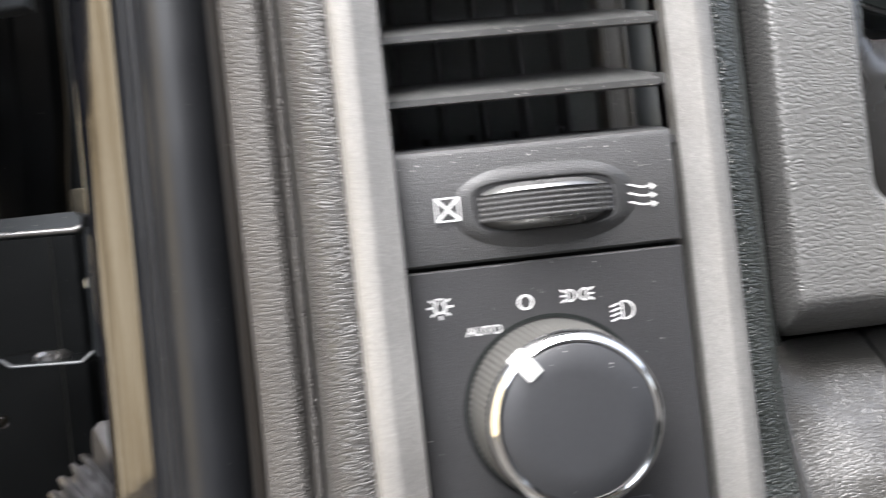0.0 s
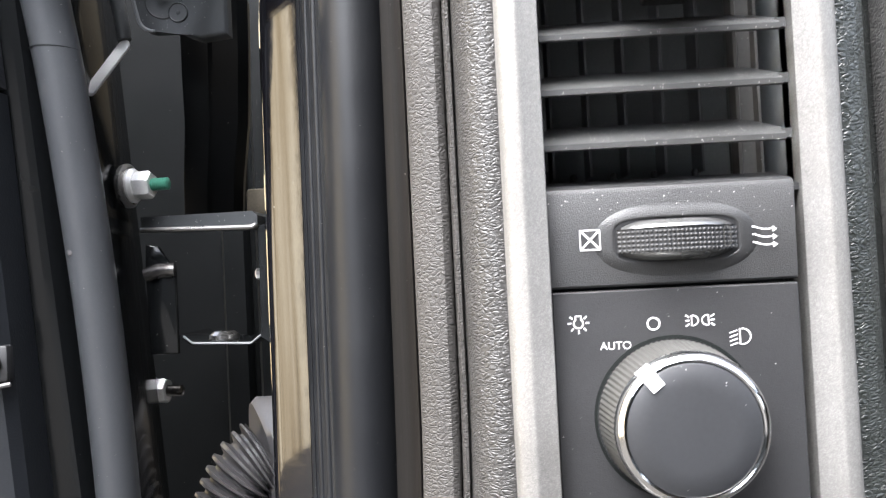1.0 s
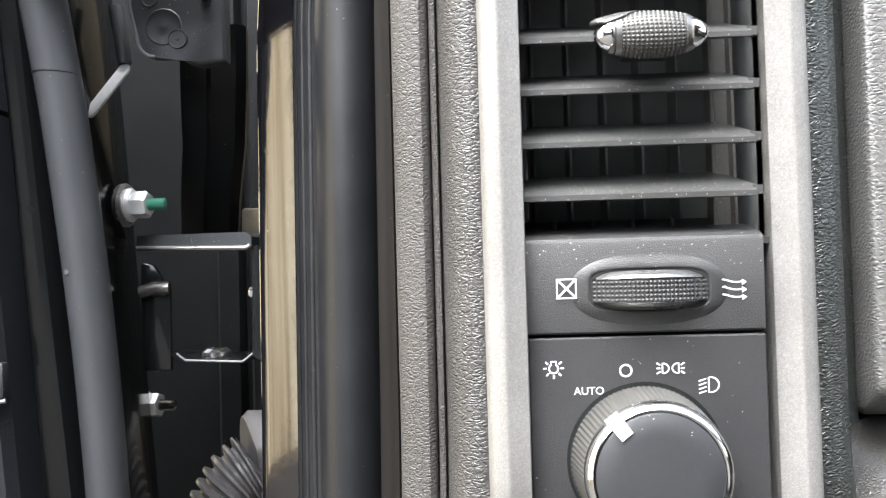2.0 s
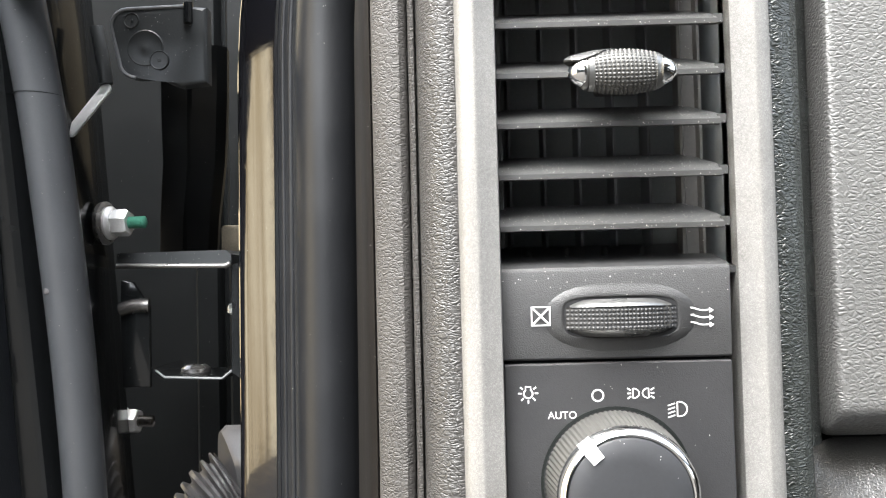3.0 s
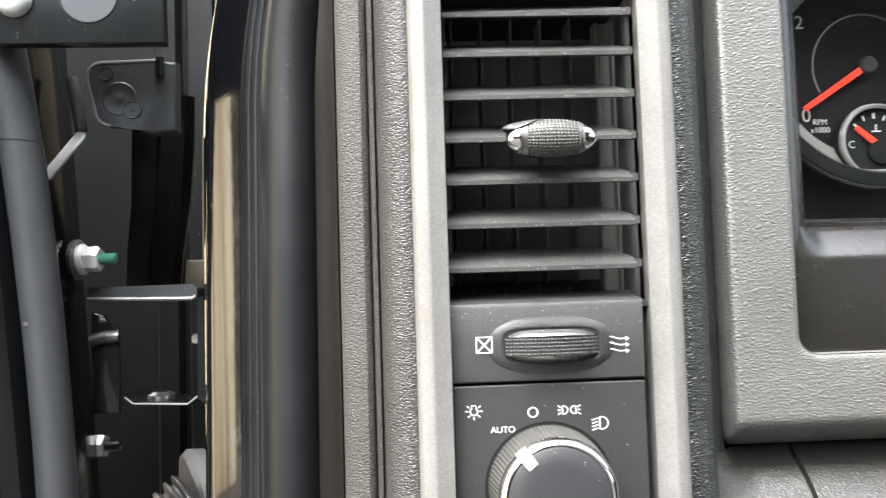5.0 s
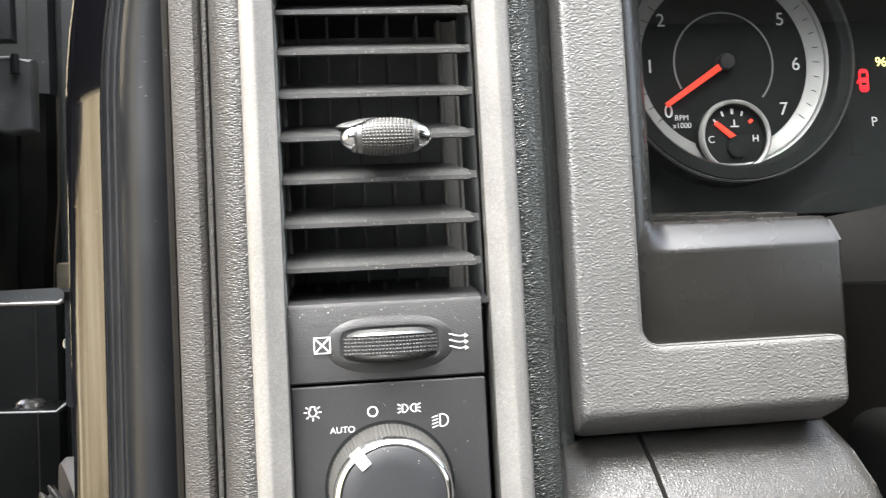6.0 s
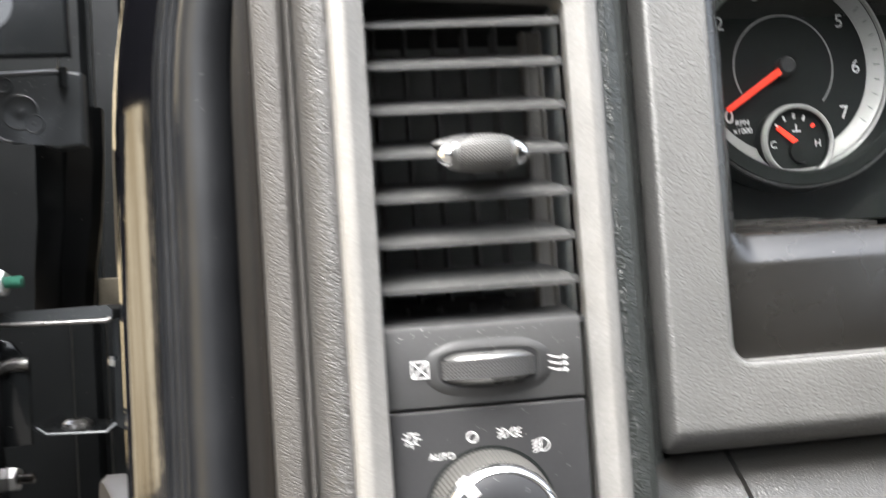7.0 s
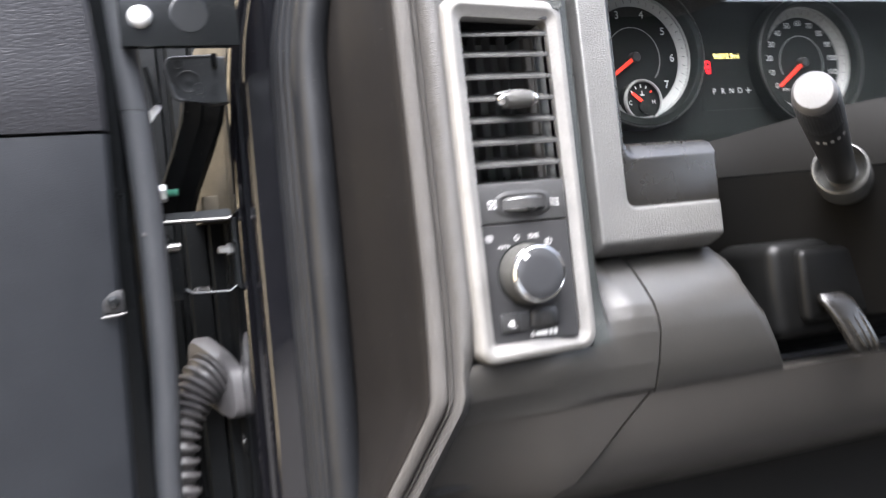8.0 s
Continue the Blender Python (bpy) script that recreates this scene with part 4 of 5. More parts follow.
def gauge(name, cx, cz, label, numbers, needle_angle, start, step, ticks, k=1.0, ring=0.0450, size=0.0112):
    g = part(name, disc(bmesh.new(), cx, cz, 0.0640 * k, GY - 0.0008, 72), DIAL_BLACK, cluster, label)
    part("outer_ring", ring_band(cx, cz, 0.0525 * k, 0.0622 * k, 256, -76, GY - 0.0030, GY - 0.0075), DIAL_RING, g, "silver outer ring")
    b = bmesh.new()
    lathe(b, (cx, 0, cz), (0, 1, 0), [(0.0622 * k, GY - 0.001), (0.0640 * k, GY - 0.0170), (0.0655 * k, GY - 0.0190), (0.0720 * k, GY - 0.0180), (0.0745 * k, GY - 0.0150), (0.0750 * k, GY - 0.0005)], 72)
    part("bezel", b, DIAL_BLACK, g, "dark gauge bezel")
    b = bmesh.new()
    lathe(b, (cx, 0, cz), (0, 1, 0), [(0.0614 * k, GY - 0.0076), (0.0620 * k, GY - 0.0092), (0.0629 * k, GY - 0.0096), (0.0636 * k, GY - 0.0080)], 72, caps=False)
    part("ring_edge", b, DIAL_RING, g, "bright rolled edge of the ring")
    b = bmesh.new()
    lathe(b, (cx, 0, cz), (0, 1, 0), [(0.0728 * k, GY - 0.0176), (0.0733 * k, GY - 0.0186), (0.0740 * k, GY - 0.0180), (0.0742 * k, GY - 0.0168)], 72, caps=False)
    part("bezel_edge", b, FIN_PLASTIC, g, "thin grey bezel edge")
    b = bmesh.new()
    stroke(b, arc(cx, cz, 0.0312 * k, start - 10, start - 260, 60), 0.0010, GY - 0.0022)
    part("inner_ring", b, DIAL_RING, g, "thin bright inner ring")
    b = bmesh.new()
    for i in range(ticks + 1):
        aa = radians(start - i * step * (len(numbers) - 1) / ticks)
        long = i % max(1, ticks // (len(numbers) - 1)) == 0
        r0 = (0.0535 if long else 0.0545) * k
        stroke(b, [(cx + r0 * math.cos(aa), cz + r0 * math.sin(aa)), (cx + 0.0580 * k * math.cos(aa), cz + 0.0580 * k * math.sin(aa))], 0.0005, GY - 0.0078)
    part("ticks", b, DIAL_BLACK, g, "fine dark tick marks")
    for i, word in enumerate(numbers):
        aa = radians(start - i * step)
        lettering("numeral", word, cx + ring * math.cos(aa), GY - 0.0020, cz + ring * math.sin(aa), size, WHITE_INK, g, "white numeral %s" % word)
    part("needle", needle_mesh(cx, cz, needle_angle, ring, 0.0036, GY - 0.0060, 0.002), RED, g, "red needle")
    b = bmesh.new()
    lathe(b, (cx, 0, cz), (0, 1, 0), [(0.0052, GY - 0.001), (0.0050, GY - 0.0065), (0.0040, GY - 0.0078), (0.0, GY - 0.0082)], 36)
    part("hub", b, PLATE_PLASTIC, g, "dark grey needle hub")
    return g


TX, TZC = 0.2335, 1.3492
tach = gauge("tachometer", TX, TZC, "round black tachometer dial", "0 1 2 3 4 5 6 7".split(), 213, 218, 36.6, 28, 0.945, 0.0437, 0.0106)
lettering("rpm_lettering", "RPM\nx1000", 0.2065, GY - 0.0020, 1.3165, 0.0044, WHITE_INK, tach, "white words RPM x1000")
speedo = gauge("speedometer", 0.4360, 1.3395, "round black speedometer dial", "0 10 20 30 40 50 60 70 80 90 100 110 120".split(), 216, 214, 20.8, 24, 0.9, 0.0412, 0.0082)
lettering("mph_lettering", "MPH", 0.4125, GY - 0.0020, 1.3120, 0.0048, WHITE_INK, speedo, "white word MPH")


def small_gauge(cx, cz):
    g = part("temperature_gauge", lathe(bmesh.new(), (cx, 0, cz), (0, 1, 0), [(0.0200, GY - 0.001), (0.0200, GY - 0.0105), (0.0192, GY - 0.0125), (0.0184, GY - 0.0120), (0.0180, GY - 0.0085), (0.0, GY - 0.0085)], 64),
             DIAL_BLACK, cluster, "small round coolant temperature gauge")
    b = bmesh.new()
    lathe(b, (cx, 0, cz), (0, 1, 0), [(0.0209, GY - 0.0100), (0.0205, GY - 0.0126), (0.0195, GY - 0.0134), (0.0184, GY - 0.0128), (0.0182, GY - 0.0116)], 64, caps=False)
    part("rim", b, DIAL_RING, g, "silver rim")
    y = GY - 0.0090
    b = bmesh.new()
    for k in (142, 116, 90, 64):
        aa = radians(k)
        stroke(b, [(cx + 0.0120 * math.cos(aa), cz + 0.0010 + 0.0120 * math.sin(aa)), (cx + 0.0142 * math.cos(aa), cz + 0.0010 + 0.0150 * math.sin(aa))], 0.0015 if k == 90 else 0.0011, y)
    stroke(b, [(cx - 0.0014, cz + 0.0060), (cx + 0.0036, cz + 0.0060)], 0.0008, y)
    stroke(b, [(cx + 0.0010, cz + 0.0065), (cx + 0.0010, cz + 0.0098)], 0.0008, y)
    part("scale", b, WHITE_INK, g, "white scale marks")
    b = bmesh.new()
    aa = radians(36)
    stroke(b, [(cx + 0.0120 * math.cos(aa), cz + 0.001 + 0.0120 * math.sin(aa)), (cx + 0.0146 * math.cos(aa), cz + 0.001 + 0.0146 * math.sin(aa))], 0.0018, y)
    part("hot_mark", b, RED, g, "red hot mark")
    lettering("letter", "C", cx - 0.0130, y, cz - 0.0012, 0.0056, WHITE_INK, g, "white letter C")
    lettering("letter", "H", cx + 0.0130, y, cz - 0.0012, 0.0056, WHITE_INK, g, "white letter H")
    part("needle", needle_mesh(cx + 0.002, cz - 0.002, 140, 0.0160, 0.0032, GY - 0.0100, 0.0), RED, g, "red needle")
    b = bmesh.new()
    lathe(b, (cx + 0.002, 0, cz - 0.0055), (0, 1, 0), [(0.0065, GY - 0.0085), (0.0062, GY - 0.0105), (0.0, GY - 0.0110)], 32)
    part("hub", b, DIAL_BLACK, g, "black needle hub")


small_gauge(0.2330, 1.3058)
DX = 0.3450
bm = bmesh.new()
box(bm, 0.3085, 0.3815, GY - 0.0004, GY, 1.2950, 1.4200)
panel = part("display", bm, DIAL_BLACK, cluster, "black message display")
lettering("odometer_lettering", "96810.9mi", 0.3425, GY - 0.0012, 1.3485, 0.0078, AMBER_TEXT, panel, "amber odometer figures", wide=0.95)
for i, ch in enumerate("PRND"):
    lettering("gear_letter", ch, 0.3235 + i * 0.0104, GY - 0.0012, 1.3135, 0.0078, WHITE_INK, panel, "white gear letter %s" % ch)
bm = bmesh.new()
gx, gz = 0.3650, 1.3135
stroke(bm, [(gx - 0.003, gz), (gx + 0.003, gz)], 0.0008, GY - 0.0012)
stroke(bm, [(gx, gz - 0.003), (gx, gz + 0.003)], 0.0008, GY - 0.0013)
part("gear_mark", bm, WHITE_INK, panel, "white gear position mark")
bm = bmesh.new()
lx, lz, ly = 0.3190, 1.3380, GY - 0.0012
stroke(bm, [(lx + x, lz + z) for x, z in round_rect(-0.0024, 0.0024, -0.0062, 0.0062, 0.0016, 4)], 0.0011, ly, True)
for z0, z1 in ((-0.0052, -0.0028), (-0.0012, 0.0016), (0.0044, 0.0054)):
    bm.faces.new([bm.verts.new((lx + x, ly - 0.0001, lz + z)) for x, z in ((-0.0020, z0), (0.0020, z0), (0.0020, z1), (-0.0020, z1))])
stroke(bm, [(lx - 0.0026, lz + 0.0012), (lx - 0.0044, lz - 0.0016)], 0.0009, ly)
part("door_ajar_lamp", bm, RED_LAMP, panel, "lit red door-ajar warning lamp")

bm = bmesh.new()
loft(bm, [[(0.152, y, z), (0.640, y, z), (0.640, y + 0.002, z), (0.152, y + 0.002, z)] for y, z in ((0.3540, 1.2600), (0.3490, 1.3500), (0.3460, 1.4540))])
lens = part("lens", bm, LENS, cluster, "clear plastic lens over the gauges")
lens.visible_shadow = False

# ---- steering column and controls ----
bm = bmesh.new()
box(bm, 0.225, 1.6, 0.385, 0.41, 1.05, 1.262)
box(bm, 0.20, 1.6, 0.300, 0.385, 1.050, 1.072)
back_wall = single("column_recess", bm, RECESS, "dashboard recess round the steering column, its shade put into the colour", "recess", "structure")
col = thing("steering_column", "dark grey plastic steering column shroud", "steering column", (0.34, 0.3, 1.07))


def column_seam(x):
    return 1.222 - 0.010 * smooth(0.24, 0.40, x)


def column_skin(x, z):
    """The column cover swells towards the driver and is creased along its seam: lit above, tucked under below."""
    out = 0.308 - 0.130 * smooth(0.245, 0.390, x)
    d = z - column_seam(x)
    if d >= 0:
        return out + 0.14 * d + 6.0 * d * d
    return out - 0.30 * d


def column_sheet(f0, f1, rows):
    """A sheet of the column cover between two heights, with its edges turned in."""
    b = bmesh.new()
    grid = []
    for i in range(rows + 1):
        line = []
        for k in range(61):
            x = 0.196 + 0.50 * k / 60
            z = f0(x) + (f1(x) - f0(x)) * i / rows
            line.append((x, column_skin(x, z), z))
        grid.append(line)
    grid.insert(0, [(x, y + 0.012, z) for x, y, z in grid[0]])
    grid.append([(x, y + 0.012, z) for x, y, z in grid[-1]])
    return loft(b, grid, closed=False)


part("upper_cover", column_sheet(lambda x: column_seam(x) + 0.0006, lambda x: 1.252 + 0.020 * smooth(0.215, 0.375, x), 26), COLUMN_TOP, col, "plastic upper column cover, coloured near black for shade", smooth=60)
part("lower_cover", column_sheet(lambda x: 1.090, lambda x: column_seam(x) - 0.0006, 20), COLUMN_TOP, col, "plastic lower column cover, coloured near black for shade", smooth=60)
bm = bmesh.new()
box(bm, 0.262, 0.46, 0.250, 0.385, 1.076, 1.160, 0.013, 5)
lower = part("lower_shroud", bm, SHROUD, col, "lower column shroud, coloured near black for shade")
bm = bmesh.new()
box(bm, 0.284, 0.45, 0.240, 0.262, 1.090, 1.152, 0.007, 4)
part("shroud_step", bm, SHROUD, lower)
bm = bmesh.new()
rings = []
for t in [i / 10 for i in range(11)]:
    cx, cy, cz = 0.306 + 0.016 * t, 0.236 - 0.016 * math.sin(t * 1.6), 1.113 - 0.051 * t
    w, h = 0.0165 - 0.003 * t - (0.004 if t in (0.0, 1.0) else 0.0), 0.0062 - (0.002 if t in (0.0, 1.0) else 0.0)
    rings.append([(cx + w * math.copysign(abs(math.cos(q * math.pi / 12)) ** 0.6, math.cos(q * math.pi / 12)), cy + h * math.copysign(abs(math.sin(q * math.pi / 12)) ** 0.6, math.sin(q * math.pi / 12)), cz) for q in range(24)])
loft(bm, rings)
paddle = part("tilt_lever", bm, SMOOTH_SKIN, col, "grey plastic tilt lever")
for k in (-1, 0, 1):
    bm = bmesh.new()
    tube(bm, [(0.310 + 0.008 * k, 0.2285, 1.106), (0.314 + 0.007 * k, 0.2190, 1.088), (0.320 + 0.006 * k, 0.2130, 1.068)], 0.0012, 8)
    part("grip_rib", bm, SMOOTH_SKIN, paddle)

stalk = thing("indicator_stalk", "black indicator stalk with a pale twist knob end", "stalk", (0.27, 0.21, 1.2))
S0, S1 = Vector((0.302, 0.205, 1.2125)), Vector((0.154, 0.071, 1.253))
ax = (S1 - S0).normalized()
L = (S1 - S0).length
bm = bmesh.new()
lathe(bm, S0, ax, [(0.0115, 0), (0.0125, 0.3 * L), (0.0135, 0.55 * L), (0.0142, 0.72 * L), (0.0138, 0.74 * L)], 36)
lever = part("lever", bm, STALK_BLACK, stalk, "black tapered lever")
bm = bmesh.new()
rings = []
u, v, w = frame_of(ax)
for r, h in ((0.0138, 0.745 * L), (0.0142, 0.76 * L), (0.0142, 0.93 * L), (0.0132, 0.945 * L)):
    rings.append([S0 + w * h + (u * math.cos(math.pi * i / 40) + v * math.sin(math.pi * i / 40)) * (r + (0.00022 if i % 2 else 0)) for i in range(80)])
loft(bm, rings)
part("twist_ring", bm, STALK_BLACK, stalk, "ribbed black twist ring", smooth=20)
bm = bmesh.new()
lathe(bm, S0, ax, [(0.0128, 0.935 * L), (0.0134, 0.955 * L), (0.0130, 0.985 * L), (0.0112, 0.997 * L), (0.0, L)], 40)
part("end_button", bm, BUTTON_GREY, stalk, "pale satin end button")
bm = bmesh.new()
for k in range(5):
    # The start angle turns the marks to face the last camera position.
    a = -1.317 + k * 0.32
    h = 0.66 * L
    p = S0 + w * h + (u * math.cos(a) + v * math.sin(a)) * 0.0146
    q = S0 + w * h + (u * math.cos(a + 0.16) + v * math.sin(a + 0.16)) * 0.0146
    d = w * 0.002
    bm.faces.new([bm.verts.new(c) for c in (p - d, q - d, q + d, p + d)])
part("stalk_marks", bm, WHITE_INK, stalk, "white marks on the camera side of the lever")
bm = bmesh.new()
lathe(bm, S0, ax, [(0.0225, -0.14 * L), (0.0222, 0.015 * L), (0.0212, 0.035 * L), (0.0198, 0.037 * L), (0.0186, 0.025 * L), (0.0175, -0.02 * L), (0.0120, -0.05 * L)], 40)
part("boot", bm, COLLAR_GREY, stalk, "grey plastic collar at the column")

# ---- door pillar and weather seal ----
Z0, Z1 = 0.70, 1.62
zs = [Z0 + (Z1 - Z0) * i / 46 for i in range(47)]
pillar = thing("door_pillar", "gloss black painted door pillar beside the dashboard", "pillar", (-0.13, 0.45, Z0), kind="structure")
bm = bmesh.new()
column_of(bm, [(-0.075, 0.405), (-0.1120, 0.402), (-0.1150, 0.3991), (-0.1180, 0.4003), (-0.1210, 0.40153), (-0.1240, 0.4028), (-0.1270, 0.4041), (-0.1300, 0.40545), (-0.1325, 0.4066), (-0.1342, 0.4076), (-0.1352, 0.4086), (-0.1358, 0.4110), (-0.1360, 0.4200), (-0.1362, 0.4280), (-0.1400, 0.4290), (-0.1400, 0.62), (-0.075, 0.62)], zs, pillar_rake)
part("jamb", bm, PAINT, pillar, "gloss black painted jamb", smooth=60)
bm = bmesh.new()
column_of(bm, [(-0.1404, 0.4400), (-0.1440, 0.4430), (-0.1455, 0.4600), (-0.1468, 0.4835), (-0.1404, 0.4835)], zs, pillar_rake)
part("side_edge", bm, PAINT, pillar, "gloss black pillar side", smooth=60)
# Tan stands in for surroundings mirrored in the gloss side, with some dust.
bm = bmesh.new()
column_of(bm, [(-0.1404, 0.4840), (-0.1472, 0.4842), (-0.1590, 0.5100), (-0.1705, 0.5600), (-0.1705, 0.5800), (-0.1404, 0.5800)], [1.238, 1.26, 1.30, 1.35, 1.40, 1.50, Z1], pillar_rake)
part("gleam_panel", bm, TAN_DUST_GLEAM, pillar, "pillar side in tan, for dust and a painted-in reflection")
bm = bmesh.new()
column_of(bm, [(-0.1404, 0.4840), (-0.1470, 0.4842), (-0.1475, 0.5200), (-0.1480, 0.60), (-0.1404, 0.60)], [Z0, 1.0, 1.15, 1.237], pillar_rake)
part("lower_panel", bm, INNER_PAINT, pillar, "dull black pillar side")
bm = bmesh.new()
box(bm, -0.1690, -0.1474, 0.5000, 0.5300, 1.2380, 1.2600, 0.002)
part("dusty_ledge", bm, TAN_DUST_GLEAM, pillar, "dust filmed ledge on the pillar side")
bm = bmesh.new()
stroke_x = [(-0.1352, 0.4165), (-0.1368, 0.4162), (-0.1374, 0.4195), (-0.1358, 0.4200)]
column_of(bm, stroke_x, zs, pillar_rake)
part("seam_edge", bm, PAINT, pillar, "raised gloss edge of the jamb")

seal = thing("door_seal", "black rubber door seal with a hollow bulb and fine ribs", "door seal", (-0.09, 0.39, Z0))
bm = bmesh.new()
bulb = [(-0.0690, 0.4030)] + [(-0.0848 + 0.0160 * math.cos(radians(q)), 0.3840 - 0.0195 * math.sin(radians(q))) for q in range(0, 181, 10)] + [(-0.1008, 0.4030)]
column_of(bm, bulb, zs, pillar_rake)
part("bulb", bm, RUBBER, seal, smooth=60)
for k, (x, y, w) in enumerate(((-0.1033, 0.3820, 0.0024), (-0.1078, 0.3865, 0.0020), (-0.1116, 0.3915, 0.0018))):
    bm = bmesh.new()
    column_of(bm, [(x + w, 0.4015), (x + w, y + 0.0035), (x + 0.6 * w, y + 0.0008), (x, y), (x - 0.6 * w, y + 0.0010), (x - w, y + 0.0040), (x - w, 0.4015)], zs, pillar_rake)
    part("rib", bm, RUBBER, seal, smooth=75)

bm = bmesh.new()
column_of(bm, [(-0.1000, 0.3806), (-0.1055, 0.3853), (-0.1097, 0.3899), (-0.1136, 0.3950), (-0.1150, 0.4005), (-0.1000, 0.4005)], zs, pillar_rake)
part("web", bm, RUBBER, seal, "shallow web between the ribs", smooth=60)

# ---- hinge bay between the pillar and the open door ----
bm = bmesh.new()
column_of(bm, [(-0.141, 0.585), (-0.30, 0.600), (-0.30, 0.612), (-0.141, 0.597)], [Z0, 1.1, Z1])
single("wing_panel", bm, BAY_SHADE, "black painted inner wing behind the door gap", "panel", "structure")
for x, w, y in ((-0.150, 0.011, 0.566), (-0.172, 0.012, 0.572), (-0.200, 0.010, 0.580)):
    bm = bmesh.new()
    column_of(bm, [(x - w, 0.588), (x - w, y + 0.006), (x - w + 0.003, y), (x + w - 0.003, y), (x + w, y + 0.006), (x + w, 0.588)], [Z0, 1.1, 1.4, Z1])
    single("wing_fold", bm, BAY_SHADE, "vertical pressed fold of the inner wing", "panel", "structure")

check = thing("check_strap", "dark steel door check bracket bolted to the pillar", "door check", (-0.18, 0.46, 1.165))
bm = bmesh.new()
plate = [(-0.2150, 1.2420), (-0.1530, 1.2425), (-0.1500, 1.2400), (-0.1500, 1.2350), (-0.1520, 1.2340), (-0.2150, 1.2352)]
loft(bm, [[(x, y, z) for x, z in plate] for y in (0.4500, 0.4515, 0.4900)])
upper_arm = part("upper_arm", bm, LEAF_PAINT, check, "black painted upper arm")
bm = bmesh.new()
tube(bm, [(-0.2150, 0.4495, 1.2348), (-0.1530, 0.4495, 1.2336), (-0.1505, 0.4495, 1.2350)], 0.0015, 12)
part("worn_lip", bm, STEEL, upper_arm, "bare worn steel lip")
bm = bmesh.new()
loft(bm, [[(-0.1465, y, 1.2350), (-0.1502, y, 1.2340), (-0.1510, y, 1.1730), (-0.1465, y, 1.1700)] for y in (0.4520, 0.5150)])
part("web", bm, INNER_PAINT, check, "black painted web")
bm = bmesh.new()
loft(bm, [[(x, y, z) for x, z in ((-0.1965, 1.1765), (-0.1900, 1.1722), (-0.1570, 1.1708), (-0.1510, 1.1755), (-0.1510, 1.1735), (-0.1560, 1.1690), (-0.1905, 1.1700), (-0.1975, 1.1745))] for y in (0.4530, 0.5050)])
part("lower_arm", bm, INNER_PAINT, check, "black painted lower arm")
bm = bmesh.new()
tube(bm, [(-0.1945, 0.4525, 1.1752), (-0.1895, 0.4525, 1.1712), (-0.1570, 0.4525, 1.1698), (-0.1512, 0.4525, 1.1742)], 0.0007, 8)
part("worn_edge", bm, LEAF_RIM, check, "bare worn steel edge")
bm = bmesh.new()
lathe(bm, (-0.1790, 0.478, 1.1715), (0, 0, 1), [(0.0085, 0), (0.0085, 0.0022), (0.0060, 0.0042), (0.0, 0.0046)], 24)
part("rivet_head", bm, STEEL, check)
bm = bmesh.new()
lathe(bm, (-0.1500, 0.4850, 1.2080), (-1, 0, 0), [(0.0055, 0), (0.0055, 0.003), (0.0035, 0.003), (0.0035, 0.010), (0.0022, 0.011), (0.0, 0.011)], 6)
part("pivot_bolt", bm, ZINC, check, "small plated bolt")
bm = bmesh.new()
prof = [(-0.2130, 1.2270), (-0.2060, 1.2255), (-0.2020, 1.2190), (-0.1990, 1.2145), (-0.1968, 1.2115), (-0.1968, 1.1660), (-0.2125, 1.1660), (-0.2125, 1.2100), (-0.2135, 1.2150)]
plate_of(bm, prof, 0.4500, 0.4530, 0.0008, 2)
part("stop_tab", bm, INNER_PAINT, check, "bent black steel stop tab")
# Bright steel stands in for the highlight on the black tab's bend.
bm = bmesh.new()
tube(bm, [(-0.2130, 0.4500, 1.2100), (-0.2050, 0.4494, 1.2122), (-0.1968, 0.4500, 1.2122)], 0.0040, 14)
part("tab_bend", bm, STEEL, check, "tab bend in bright steel, which paints its highlight")


def hinge_bolt(x, y, z, s, green):
    b = thing("hinge_bolt", "white plated hinge nut with %s stud" % ("a green thread-locked" if green else "a bare steel"), "bolt", (x, y, z), "hinge bolts")
    d = (1, -0.12, 0)
    m = bmesh.new()
    lathe(m, (x, y, z), d, [(0.0125 * s, -0.004), (0.0128 * s, -0.0015), (0.0110 * s, 0.0)], 32)
    part("washer", m, STEEL, b, "steel washer")
    m = bmesh.new()
    lathe(m, (x, y, z), d, [(0.0098 * s, 0.0), (0.0100 * s, 0.0012), (0.0085 * s, 0.0030)], 28)
    lathe(m, (x, y, z), d, [(0.0078 * s, 0.0028), (0.0080 * s, 0.0035), (0.0080 * s, 0.0105), (0.0070 * s, 0.0118)], 6)
    part("nut", m, ZINC, b)
    m = bmesh.new()
    prof_b = []
    for i in range(9):
        prof_b += [(0.0036 * s, 0.0118 + i * 0.0011), (0.0027 * s, 0.0123 + i * 0.0011)]
    lathe(m, (x, y, z), d, prof_b, 18)
    part("stud", m, GREEN_LOCK if green else STEEL, b)
    return b


hinge_bolt(-0.2150, 0.4400, 1.2585, 0.95, True)
hinge_bolt(-0.2290, 0.4900, 1.1415, 0.95, False)

hinge = thing("upper_hinge", "black painted upper door hinge with a pressed round boss", "hinge", (-0.18, 0.4, 1.30))
bm = bmesh.new()
o = [(-0.1975, 1.3560)] + arc(-0.1895, 1.3575, 0.0080, 180, 90, 5) + [(-0.1600, 1.3662), (-0.1480, 1.3655), (-0.1480, 1.3265), (-0.1620, 1.3250), (-0.1680, 1.3272)] \
    + arc(-0.1740, 1.3260, 0.0040, 70, 90, 1) + arc(-0.1850, 1.3385, 0.0085, 270, 180, 5)
plate_of(bm, o, 0.3990, 0.4080, 0.0020, 3)
